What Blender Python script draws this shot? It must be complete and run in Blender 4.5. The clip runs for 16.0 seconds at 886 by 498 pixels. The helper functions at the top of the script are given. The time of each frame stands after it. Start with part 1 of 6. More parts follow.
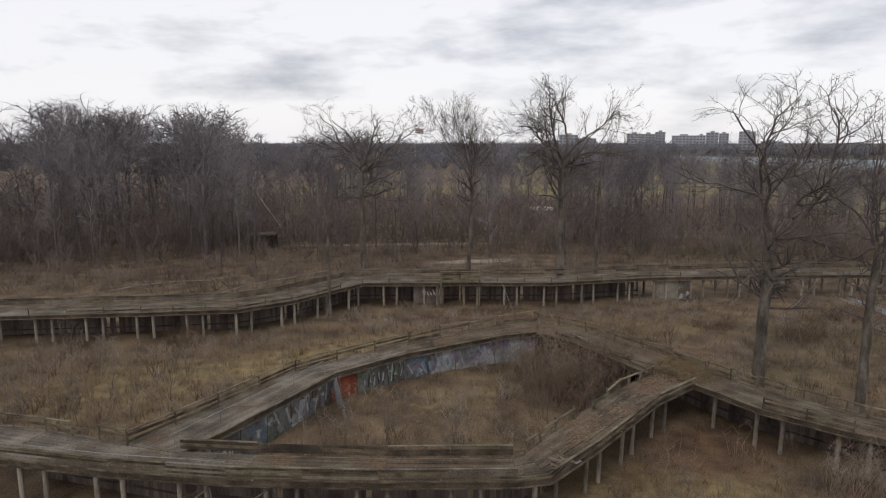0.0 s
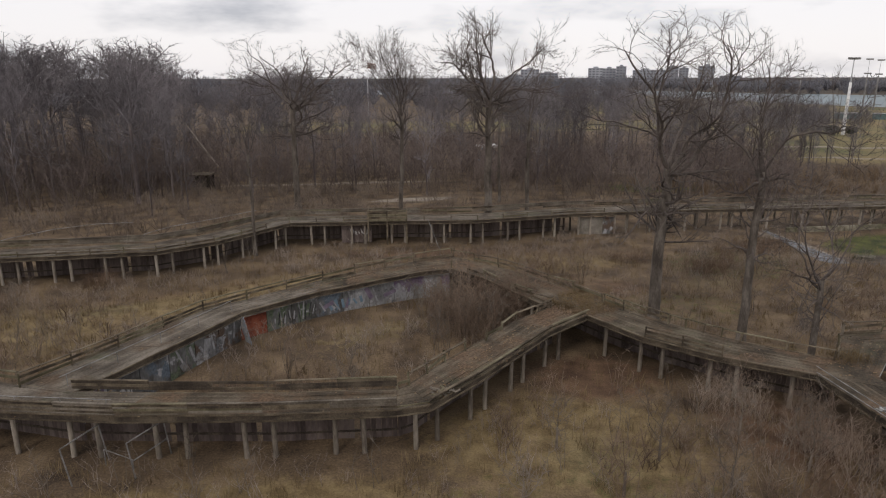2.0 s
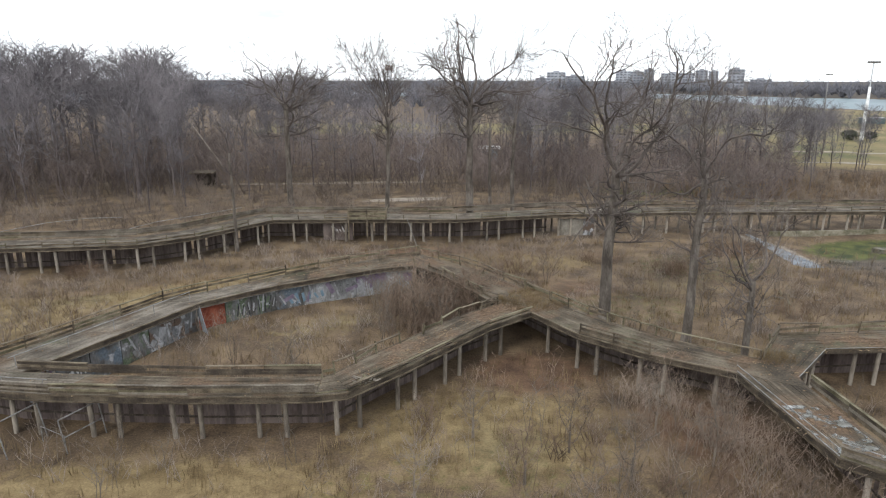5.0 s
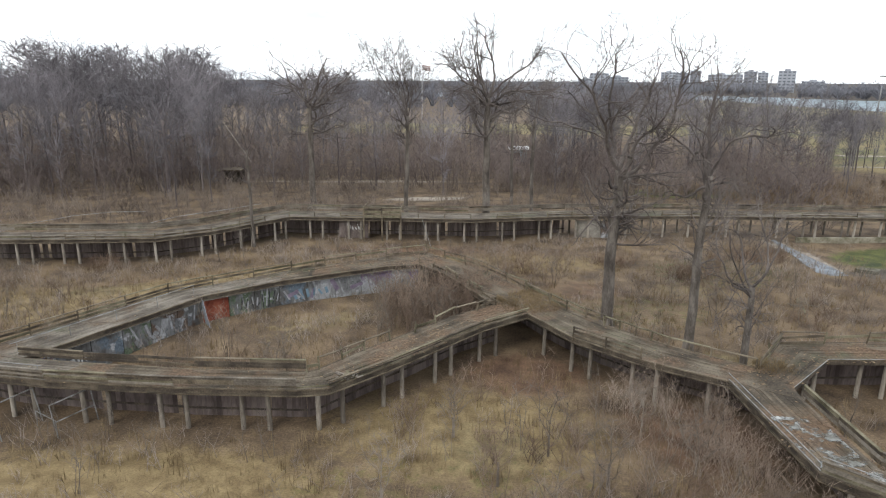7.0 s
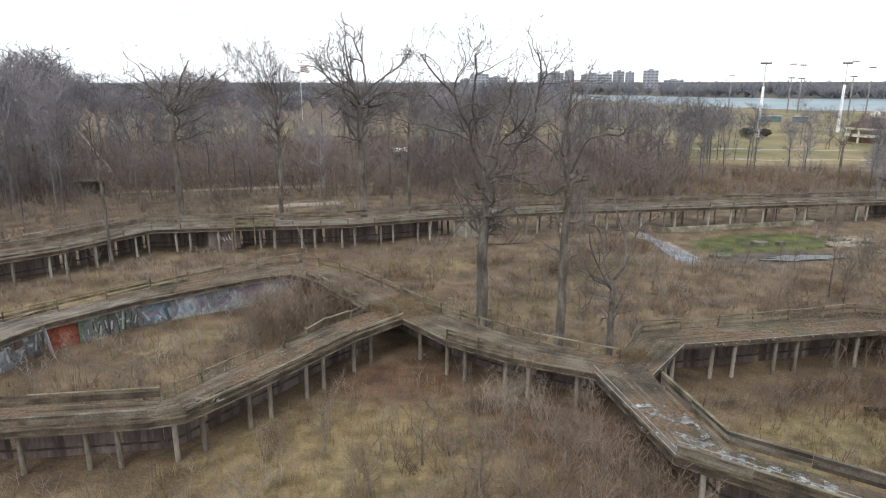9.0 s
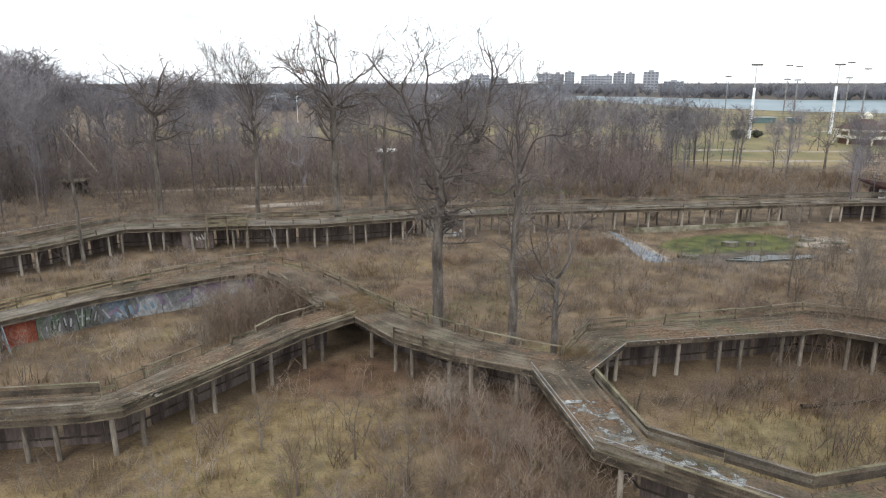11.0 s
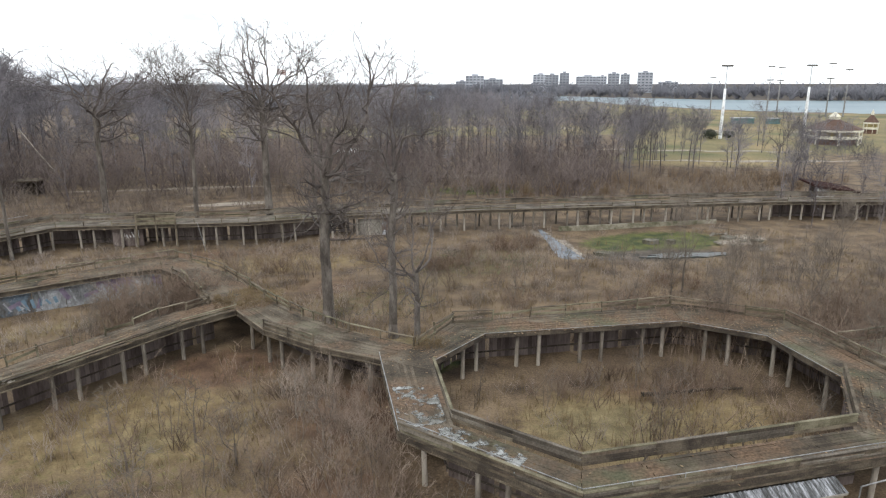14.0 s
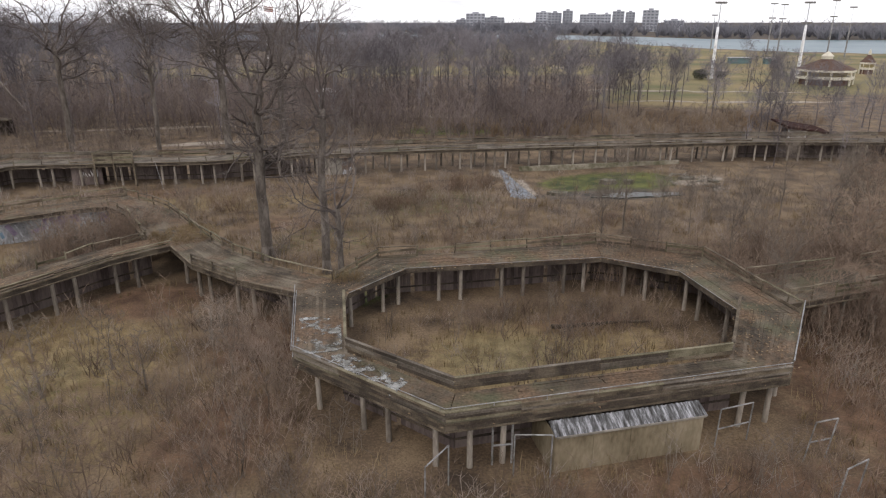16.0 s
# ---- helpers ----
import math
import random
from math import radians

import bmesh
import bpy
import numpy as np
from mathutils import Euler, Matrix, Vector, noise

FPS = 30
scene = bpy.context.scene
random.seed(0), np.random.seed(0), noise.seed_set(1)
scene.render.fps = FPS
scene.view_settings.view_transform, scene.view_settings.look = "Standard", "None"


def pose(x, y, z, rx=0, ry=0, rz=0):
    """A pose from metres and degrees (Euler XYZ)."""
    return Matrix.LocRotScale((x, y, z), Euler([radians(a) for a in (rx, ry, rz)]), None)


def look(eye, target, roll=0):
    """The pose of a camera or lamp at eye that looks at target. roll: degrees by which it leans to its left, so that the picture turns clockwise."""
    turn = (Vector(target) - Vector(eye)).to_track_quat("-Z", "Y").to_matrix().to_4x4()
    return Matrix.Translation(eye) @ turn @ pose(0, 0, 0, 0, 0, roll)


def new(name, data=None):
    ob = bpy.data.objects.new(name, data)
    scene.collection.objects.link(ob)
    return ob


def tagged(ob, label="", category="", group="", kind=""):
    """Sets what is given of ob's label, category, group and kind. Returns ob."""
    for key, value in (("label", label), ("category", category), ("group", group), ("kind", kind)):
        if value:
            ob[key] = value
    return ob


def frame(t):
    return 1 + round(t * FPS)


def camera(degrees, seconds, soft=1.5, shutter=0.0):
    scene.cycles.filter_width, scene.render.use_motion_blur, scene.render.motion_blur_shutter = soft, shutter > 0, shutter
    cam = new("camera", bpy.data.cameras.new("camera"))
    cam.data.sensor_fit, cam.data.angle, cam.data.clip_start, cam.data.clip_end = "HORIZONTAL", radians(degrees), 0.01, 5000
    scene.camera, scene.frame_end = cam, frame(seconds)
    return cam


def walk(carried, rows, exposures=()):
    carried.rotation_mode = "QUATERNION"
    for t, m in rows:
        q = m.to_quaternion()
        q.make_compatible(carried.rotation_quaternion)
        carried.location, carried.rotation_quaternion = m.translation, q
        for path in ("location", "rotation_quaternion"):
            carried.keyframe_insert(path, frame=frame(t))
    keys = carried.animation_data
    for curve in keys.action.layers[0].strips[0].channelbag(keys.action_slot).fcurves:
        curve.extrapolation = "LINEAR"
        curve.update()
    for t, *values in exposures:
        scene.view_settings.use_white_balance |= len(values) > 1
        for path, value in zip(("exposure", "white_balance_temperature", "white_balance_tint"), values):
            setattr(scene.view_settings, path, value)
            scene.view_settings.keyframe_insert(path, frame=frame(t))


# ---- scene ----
# camera and its flight
cam = camera(68.4, 16.0, soft=1.15)
METRES, EYE, TILT, LEAN, TURN = 34.0, 19.0, -9.7, 0.0, 0.0
ROWS = [
    (0.0, 0.0, 0.0, 0.0, 0.0, 0.0, -0.0),
    (0.5, 0.0314, -0.0032, 0.0025, -1.25, 0.03, 0.26),
    (1.0, 0.0632, -0.0095, 0.004, -2.3, 0.06, 0.51),
    (1.5, 0.095, -0.0186, -0.0002, -2.86, -0.12, 0.62),
    (2.0, 0.1275, -0.0248, 0.0022, -3.09, -5.48, 0.64),
    (2.5, 0.1583, -0.0328, 0.0005, -3.17, -5.42, 0.63),
    (3.0, 0.1882, -0.0391, -0.0013, -3.31, -5.37, 0.61),
    (5.5, 0.3191, -0.0749, -0.0085, 0.72, -5.26, -0.33),
    (6.0, 0.3439, -0.0771, -0.0106, 1.98, -5.27, -0.61),
    (6.5, 0.365, -0.0741, -0.0102, 2.5, -5.27, -0.71),
    (7.0, 0.3837, -0.065, -0.0096, 3.0, -5.26, -0.85),
    (7.5, 0.3991, -0.0535, -0.0086, -2.39, -5.18, 0.33),
    (8.0, 0.4077, -0.046, -0.0061, -5.04, -5.18, 0.86),
    (8.5, 0.4177, -0.0401, -0.0049, -6.03, -5.19, 1.06),
    (9.0, 0.4295, -0.038, -0.0029, -6.65, -5.19, 1.18),
    (11.5, 0.5699, -0.0799, -0.0099, -6.37, -5.07, 1.11),
    (12.0, 0.6102, -0.0921, -0.0128, -6.35, -5.05, 1.13),
    (12.5, 0.6547, -0.1057, -0.0158, -6.33, -5.03, 1.14),
    (13.0, 0.7013, -0.1177, -0.019, -6.28, -5.01, 1.12),
    (13.5, 0.7478, -0.1306, -0.0188, -6.25, -5.03, 1.11),
    (14.0, 0.7911, -0.15, -0.0194, -6.3, -5.02, 1.13),
    (14.5, 0.8325, -0.169, -0.0204, -6.24, -3.68, 1.07),
    (15.0, 0.8726, -0.1823, -0.0283, -6.13, -0.78, 1.1),
    (15.5, 0.9108, -0.1904, -0.0348, -6.06, -2.39, 1.09),
    (16.0, 0.9508, -0.1939, -0.0335, -5.99, -9.98, 1.02),
]
EXPOSURES = [(0.0, -0.25, 6650, 13), (2.0, -0.27, 6800, 14.5), (3.0, 0.02, 6700, 13.5), (5.5, 0.69, 6290, 7.5), (13.5, 0.70, 6290, 7.5), (15.0, 0.54, 6370, 10), (16.0, 0.32, 6580, 14.5)]
walk(cam, [(t, pose(0, 0, EYE, TILT, LEAN, TURN) @ pose(METRES * x, METRES * y, METRES * z, 90 + pitch, roll, yaw)) for t, x, y, z, yaw, pitch, roll in ROWS], EXPOSURES)

# world: bright broken overcast over a weak sun
SUN_ELEV, SUN_AZ = radians(42), radians(205)
world = bpy.data.worlds.new("overcast_sky")
scene.world = world
world.use_nodes = True
wn, wl = world.node_tree.nodes, world.node_tree.links
wn.clear()
w_out, w_bg = wn.new("ShaderNodeOutputWorld"), wn.new("ShaderNodeBackground")
w_sky = wn.new("ShaderNodeTexSky")
w_sky.sky_type, w_sky.sun_disc = "NISHITA", False
w_sky.sun_elevation, w_sky.sun_rotation = SUN_ELEV, SUN_AZ
w_gain = wn.new("ShaderNodeMix"); w_gain.data_type, w_gain.blend_type = "RGBA", "MULTIPLY"
w_gain.inputs[0].default_value = 1.0
w_gain.inputs[7].default_value = (0.12, 0.12, 0.12, 1)
wl.new(w_sky.outputs[0], w_gain.inputs[6])
w_tc, w_map = wn.new("ShaderNodeTexCoord"), wn.new("ShaderNodeMapping")
w_map.inputs["Scale"].default_value = (2.0, 2.0, 7.0)
w_map.inputs["Location"].default_value = (0.35, 0.9, 0.2)
wl.new(w_tc.outputs["Generated"], w_map.inputs[0])
w_noise = wn.new("ShaderNodeTexNoise")
w_noise.inputs["Scale"].default_value, w_noise.inputs["Detail"].default_value, w_noise.inputs["Roughness"].default_value = 2.6, 8.0, 0.55
wl.new(w_map.outputs[0], w_noise.inputs["Vector"])
w_ramp = wn.new("ShaderNodeValToRGB")
w_ramp.color_ramp.elements[0].position, w_ramp.color_ramp.elements[0].color = 0.47, (1.16, 1.18, 1.22, 1)
w_ramp.color_ramp.elements[1].position, w_ramp.color_ramp.elements[1].color = 0.72, (0.63, 0.663, 0.735, 1)
wl.new(w_noise.outputs["Fac"], w_ramp.inputs[0])
w_mix = wn.new("ShaderNodeMix"); w_mix.data_type = "RGBA"
w_mix.inputs[0].default_value = 0.86
wl.new(w_gain.outputs[2], w_mix.inputs[6]); wl.new(w_ramp.outputs[0], w_mix.inputs[7])
wl.new(w_mix.outputs[2], w_bg.inputs[0])
w_bg.inputs[1].default_value = 1.0
wl.new(w_bg.outputs[0], w_out.inputs[0])
sun = new("sun", bpy.data.lights.new("sun", "SUN"))
sun.data.energy, sun.data.angle, sun.data.color = 0.7, radians(14), (1.0, 0.95, 0.88)
sun.matrix_world = look((0, 0, 60), (-math.sin(SUN_AZ) * math.cos(SUN_ELEV), -math.cos(SUN_AZ) * math.cos(SUN_ELEV), 60 - math.sin(SUN_ELEV)))


# ---- materials ----
def earthy(c):
    """Dead grass, bark and timber a little redder; greys and paints as they are."""
    return (c[0] * 1.035, c[1] * 0.98, c[2] * 0.905) if c[0] > 1.08 * c[2] and c[0] < 0.4 else c


def mat(name, cols, scale=1.0, fine=14.0, rough=0.9, bump=0.3, stretch=(1, 1, 1), metal=0.0, per_object=0.0, per_island=0.0, attr=None, spec=0.25):
    """Mottled surface: two noises blend the colours; bump from the finer one."""
    cols = [earthy(c) for c in cols]
    m = bpy.data.materials.new(name)
    m.use_nodes = True
    n, l = m.node_tree.nodes, m.node_tree.links
    b = n["Principled BSDF"]
    b.inputs["Roughness"].default_value, b.inputs["Metallic"].default_value = rough, metal
    b.inputs["Specular IOR Level"].default_value = spec
    geo, mp = n.new("ShaderNodeNewGeometry"), n.new("ShaderNodeMapping")
    mp.inputs["Scale"].default_value = stretch
    l.new(geo.outputs["Position"], mp.inputs[0])
    n1, n2 = n.new("ShaderNodeTexNoise"), n.new("ShaderNodeTexNoise")
    n1.inputs["Scale"].default_value, n1.inputs["Detail"].default_value = scale, 4.0
    n2.inputs["Scale"].default_value, n2.inputs["Detail"].default_value = fine, 3.0
    l.new(mp.outputs[0], n1.inputs["Vector"]); l.new(mp.outputs[0], n2.inputs["Vector"])
    mix = n.new("ShaderNodeMath"); mix.operation = "MULTIPLY_ADD"
    mix.inputs[1].default_value = 0.45
    sub = n.new("ShaderNodeMath"); sub.operation = "ADD"; sub.inputs[1].default_value = -0.22
    l.new(n1.outputs["Fac"], sub.inputs[0])
    l.new(n2.outputs["Fac"], mix.inputs[0]); l.new(sub.outputs[0], mix.inputs[2])
    last = mix.outputs[0]
    for weight, node, out in ((per_object, "ShaderNodeObjectInfo", "Random"), (per_island, "ShaderNodeNewGeometry", "Random Per Island")):
        if weight:
            src, ma = n.new(node), n.new("ShaderNodeMath")
            ma.operation = "MULTIPLY_ADD"
            ma.inputs[1].default_value = weight
            l.new(src.outputs[out], ma.inputs[0])
            sh = n.new("ShaderNodeMath"); sh.operation = "ADD"; sh.inputs[1].default_value = -weight / 2
            l.new(last, sh.inputs[0]); l.new(sh.outputs[0], ma.inputs[2])
            last = ma.outputs[0]
    ramp = n.new("ShaderNodeValToRGB")
    el = ramp.color_ramp.elements
    lo, hi = 0.30, 0.70
    el[0].position, el[0].color = lo, (*cols[0], 1)
    el[1].position, el[1].color = hi, (*cols[-1], 1)
    for i, c in enumerate(cols[1:-1], 1):
        e = el.new(lo + (hi - lo) * i / (len(cols) - 1)); e.color = (*c, 1)
    l.new(last, ramp.inputs[0])
    l.new(ramp.outputs[0], b.inputs["Base Color"])
    if bump:
        bn = n.new("ShaderNodeBump"); bn.inputs["Strength"].default_value = bump; bn.inputs["Distance"].default_value = 0.05
        l.new(n2.outputs["Fac"], bn.inputs["Height"]); l.new(bn.outputs[0], b.inputs["Normal"])
    m["ramp"] = ramp.name
    return m


def patches(m, pair, scale, lo, hi, seed=0.0, stretch=(1, 1, 1)):
    """Irregular patches of another cover (litter, moss, lichen) over a mottled surface."""
    n, l = m.node_tree.nodes, m.node_tree.links
    b = n["Principled BSDF"]
    before = b.inputs["Base Color"].links[0].from_socket
    geo, mp = n.new("ShaderNodeNewGeometry"), n.new("ShaderNodeMapping")
    mp.inputs["Location"].default_value = (seed, seed * 1.7, 0)
    mp.inputs["Scale"].default_value = stretch
    l.new(geo.outputs["Position"], mp.inputs[0])
    a, c = n.new("ShaderNodeTexNoise"), n.new("ShaderNodeTexNoise")
    a.inputs["Scale"].default_value, a.inputs["Detail"].default_value, a.inputs["Roughness"].default_value = scale, 7.0, 0.62
    c.inputs["Scale"].default_value, c.inputs["Detail"].default_value = 7.0, 3.0
    l.new(mp.outputs[0], a.inputs["Vector"]); l.new(geo.outputs["Position"], c.inputs["Vector"])
    rp = n.new("ShaderNodeValToRGB")
    rp.color_ramp.elements[0].position, rp.color_ramp.elements[0].color = 0.35, (*pair[0], 1)
    rp.color_ramp.elements[1].position, rp.color_ramp.elements[1].color = 0.65, (*pair[1], 1)
    l.new(c.outputs["Fac"], rp.inputs[0])
    s = n.new("ShaderNodeMapRange")
    s.inputs[1].default_value, s.inputs[2].default_value = lo, hi
    l.new(a.outputs["Fac"], s.inputs[0])
    mx = n.new("ShaderNodeMix"); mx.data_type = "RGBA"
    l.new(s.outputs[0], mx.inputs[0]); l.new(before, mx.inputs[6]); l.new(rp.outputs[0], mx.inputs[7])
    l.new(mx.outputs[2], b.inputs["Base Color"])
    return m


def cover_material(name, layers, base):
    """Ground: a mottled litter base with straw, lawn, wet mud and road laid over it where the sheet's colour attributes say so."""
    m = mat(name, base, scale=0.35, fine=8.0, bump=0.6)
    n, l = m.node_tree.nodes, m.node_tree.links
    b = n["Principled BSDF"]
    last = n[m["ramp"]].outputs[0]
    geo = n.new("ShaderNodeNewGeometry")
    fine = n.new("ShaderNodeTexNoise"); fine.inputs["Scale"].default_value, fine.inputs["Detail"].default_value = 1.3, 6.0
    fine.inputs["Roughness"].default_value = 0.7
    l.new(geo.outputs["Position"], fine.inputs["Vector"])
    for attr, (ca, cb), sc in layers:
        at = n.new("ShaderNodeAttribute"); at.attribute_name = attr
        tex = n.new("ShaderNodeTexNoise"); tex.inputs["Scale"].default_value, tex.inputs["Detail"].default_value = sc, 5.0
        l.new(geo.outputs["Position"], tex.inputs["Vector"])
        rp = n.new("ShaderNodeValToRGB")
        rp.color_ramp.elements[0].position, rp.color_ramp.elements[0].color = 0.35, (*earthy(ca), 1)
        rp.color_ramp.elements[1].position, rp.color_ramp.elements[1].color = 0.65, (*earthy(cb), 1)
        l.new(tex.outputs["Fac"], rp.inputs[0])
        # ragged border: cover + (noise - 0.5) sharpened
        a = n.new("ShaderNodeMath"); a.operation = "ADD"; l.new(at.outputs["Fac"], a.inputs[0]); l.new(fine.outputs["Fac"], a.inputs[1])
        s = n.new("ShaderNodeMapRange"); s.inputs[1].default_value, s.inputs[2].default_value = 0.86, 1.16
        l.new(a.outputs[0], s.inputs[0])
        mx = n.new("ShaderNodeMix"); mx.data_type = "RGBA"
        l.new(s.outputs[0], mx.inputs[0]); l.new(last, mx.inputs[6]); l.new(rp.outputs[0], mx.inputs[7])
        last = mx.outputs[2]
    # leaf litter speckle
    sp = n.new("ShaderNodeTexNoise"); sp.inputs["Scale"].default_value, sp.inputs["Detail"].default_value, sp.inputs["Roughness"].default_value = 9.0, 6.0, 0.75
    l.new(geo.outputs["Position"], sp.inputs["Vector"])
    mr = n.new("ShaderNodeMapRange")
    mr.inputs[1].default_value, mr.inputs[2].default_value, mr.inputs[3].default_value, mr.inputs[4].default_value = 0.32, 0.68, 0.66, 1.34
    l.new(sp.outputs["Fac"], mr.inputs[0])
    mu = n.new("ShaderNodeMix"); mu.data_type, mu.blend_type = "RGBA", "MULTIPLY"
    mu.inputs[0].default_value = 1.0
    l.new(last, mu.inputs[6]); l.new(mr.outputs[0], mu.inputs[7])
    l.new(mu.outputs[2], b.inputs["Base Color"])
    return m


M_GROUND = cover_material("dead_grass_and_litter", [
    ("straw", ((0.13, 0.096, 0.05), (0.225, 0.176, 0.096)), 0.9),
    ("rust", ((0.075, 0.047, 0.032), (0.155, 0.10, 0.066)), 0.7),
    ("olive", ((0.102, 0.085, 0.045), (0.20, 0.166, 0.093)), 0.9),
    ("lawn", ((0.095, 0.098, 0.042), (0.225, 0.18, 0.095)), 0.04),
    ("moss", ((0.035, 0.045, 0.018), (0.105, 0.115, 0.035)), 0.5),
    ("mud", ((0.045, 0.04, 0.035), (0.10, 0.085, 0.07)), 0.7),
    ("paved", ((0.20, 0.18, 0.155), (0.33, 0.30, 0.26)), 0.6)],
    [(0.052, 0.039, 0.029), (0.118, 0.087, 0.058), (0.185, 0.14, 0.092)])
M_PLANK = mat("weathered_deck_boards", [(0.034, 0.028, 0.021), (0.083, 0.069, 0.052), (0.162, 0.142, 0.112)], 0.5, 9.0, 0.85, 0.4, per_object=0.16)
patches(M_PLANK, ((0.085, 0.055, 0.035), (0.18, 0.12, 0.075)), 0.33, 0.47, 0.60, 3.0)
patches(M_PLANK, ((0.07, 0.068, 0.038), (0.12, 0.116, 0.07)), 0.25, 0.53, 0.68, 40.0)
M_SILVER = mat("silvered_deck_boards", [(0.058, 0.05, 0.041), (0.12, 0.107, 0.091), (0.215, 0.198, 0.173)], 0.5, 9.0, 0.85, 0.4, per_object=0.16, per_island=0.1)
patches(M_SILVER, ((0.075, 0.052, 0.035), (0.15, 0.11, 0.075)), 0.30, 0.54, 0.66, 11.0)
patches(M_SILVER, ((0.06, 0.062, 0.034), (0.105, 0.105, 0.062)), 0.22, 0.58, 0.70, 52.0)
M_RAIL = mat("weathered_rail_timber", [(0.045, 0.037, 0.028), (0.105, 0.087, 0.064), (0.18, 0.156, 0.118)], 1.2, 16.0, 0.85, 0.4, per_object=0.2)
M_MOSSY = mat("mossy_rail_timber", [(0.058, 0.053, 0.034), (0.122, 0.112, 0.076), (0.20, 0.185, 0.135)], 1.0, 12.0, 0.9, 0.4, per_object=0.2)
# Dark timber browns raised slightly to include haze on the shaded beams.
M_FASCIA = mat("dark_hazed_timber", [(0.03, 0.025, 0.02), (0.062, 0.051, 0.041), (0.12, 0.102, 0.078)], 1.0, 12.0, 0.85, 0.4)
M_POST = mat("grey_timber_pile", [(0.10, 0.088, 0.076), (0.20, 0.181, 0.158), (0.33, 0.305, 0.273)], 1.0, 9.0, 0.85, 0.5, stretch=(1, 1, 0.25), per_object=0.3)
M_EDGE = mat("galvanised_edge_pipe", [(0.16, 0.158, 0.15), (0.34, 0.337, 0.33)], 2.0, 12.0, 0.5, 0.0, metal=0.4)
M_STEEL = mat("dull_steel_pipe", [(0.12, 0.115, 0.11), (0.22, 0.215, 0.205), (0.34, 0.33, 0.32)], 2.0, 12.0, 0.55, 0.0, metal=0.3)
M_BARK = mat("oak_bark", [(0.05, 0.043, 0.038), (0.10, 0.089, 0.08), (0.17, 0.155, 0.141)], 2.0, 14.0, 0.95, 0.6, stretch=(1, 1, 0.3))
M_TWIG = mat("bare_twigs", [(0.055, 0.048, 0.047), (0.105, 0.093, 0.089), (0.17, 0.153, 0.146)], 0.4, 4.0, 0.95, 0.0)
# Grey woodland bark and twigs, lightened partly to stand for distance haze.
M_WOOD_TRUNK = mat("woodland_bark", [(0.065, 0.056, 0.058), (0.115, 0.10, 0.102), (0.17, 0.15, 0.152)], 0.15, 3.0, 0.95, 0.0, per_object=0.3)
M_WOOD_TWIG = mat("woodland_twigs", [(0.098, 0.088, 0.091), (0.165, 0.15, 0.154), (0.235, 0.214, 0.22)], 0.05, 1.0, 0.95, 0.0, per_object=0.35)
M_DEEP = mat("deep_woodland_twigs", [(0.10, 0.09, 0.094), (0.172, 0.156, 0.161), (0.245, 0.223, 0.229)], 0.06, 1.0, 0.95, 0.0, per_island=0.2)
M_BRUSH = mat("reddish_brush", [(0.085, 0.061, 0.047), (0.168, 0.127, 0.10), (0.275, 0.217, 0.176)], 0.2, 3.0, 0.95, 0.0)
M_SAPLING = mat("grey_saplings", [(0.08, 0.068, 0.058), (0.142, 0.123, 0.106), (0.215, 0.19, 0.167)], 0.15, 3.0, 0.95, 0.0)
M_SCRUB = mat("grey_pink_scrub", [(0.14, 0.115, 0.102), (0.23, 0.197, 0.176), (0.34, 0.30, 0.274)], 0.15, 3.0, 0.95, 0.0)
M_UNDER = mat("brown_grey_understory", [(0.078, 0.063, 0.061), (0.134, 0.111, 0.107), (0.2, 0.168, 0.161)], 0.05, 1.5, 0.95, 0.0)
M_THICKET = mat("brown_thicket", [(0.09, 0.073, 0.062), (0.165, 0.137, 0.119), (0.245, 0.21, 0.184)], 0.12, 2.0, 0.95, 0.0)
M_BRAMBLE = mat("brown_brambles", [(0.075, 0.05, 0.036), (0.14, 0.098, 0.072), (0.215, 0.16, 0.122)], 0.3, 3.0, 0.95, 0.0)
M_PINK = mat("pinkish_grey_stems", [(0.15, 0.115, 0.092), (0.26, 0.207, 0.172), (0.39, 0.33, 0.285)], 0.3, 3.0, 0.95, 0.0)
M_REED = mat("tan_reeds", [(0.11, 0.077, 0.05), (0.18, 0.132, 0.088), (0.25, 0.195, 0.135)], 0.2, 3.0, 0.95, 0.0)
M_GRASS = mat("dry_tall_grass", [(0.10, 0.073, 0.042), (0.17, 0.13, 0.075), (0.26, 0.205, 0.125)], 0.3, 4.0, 0.95, 0.0)


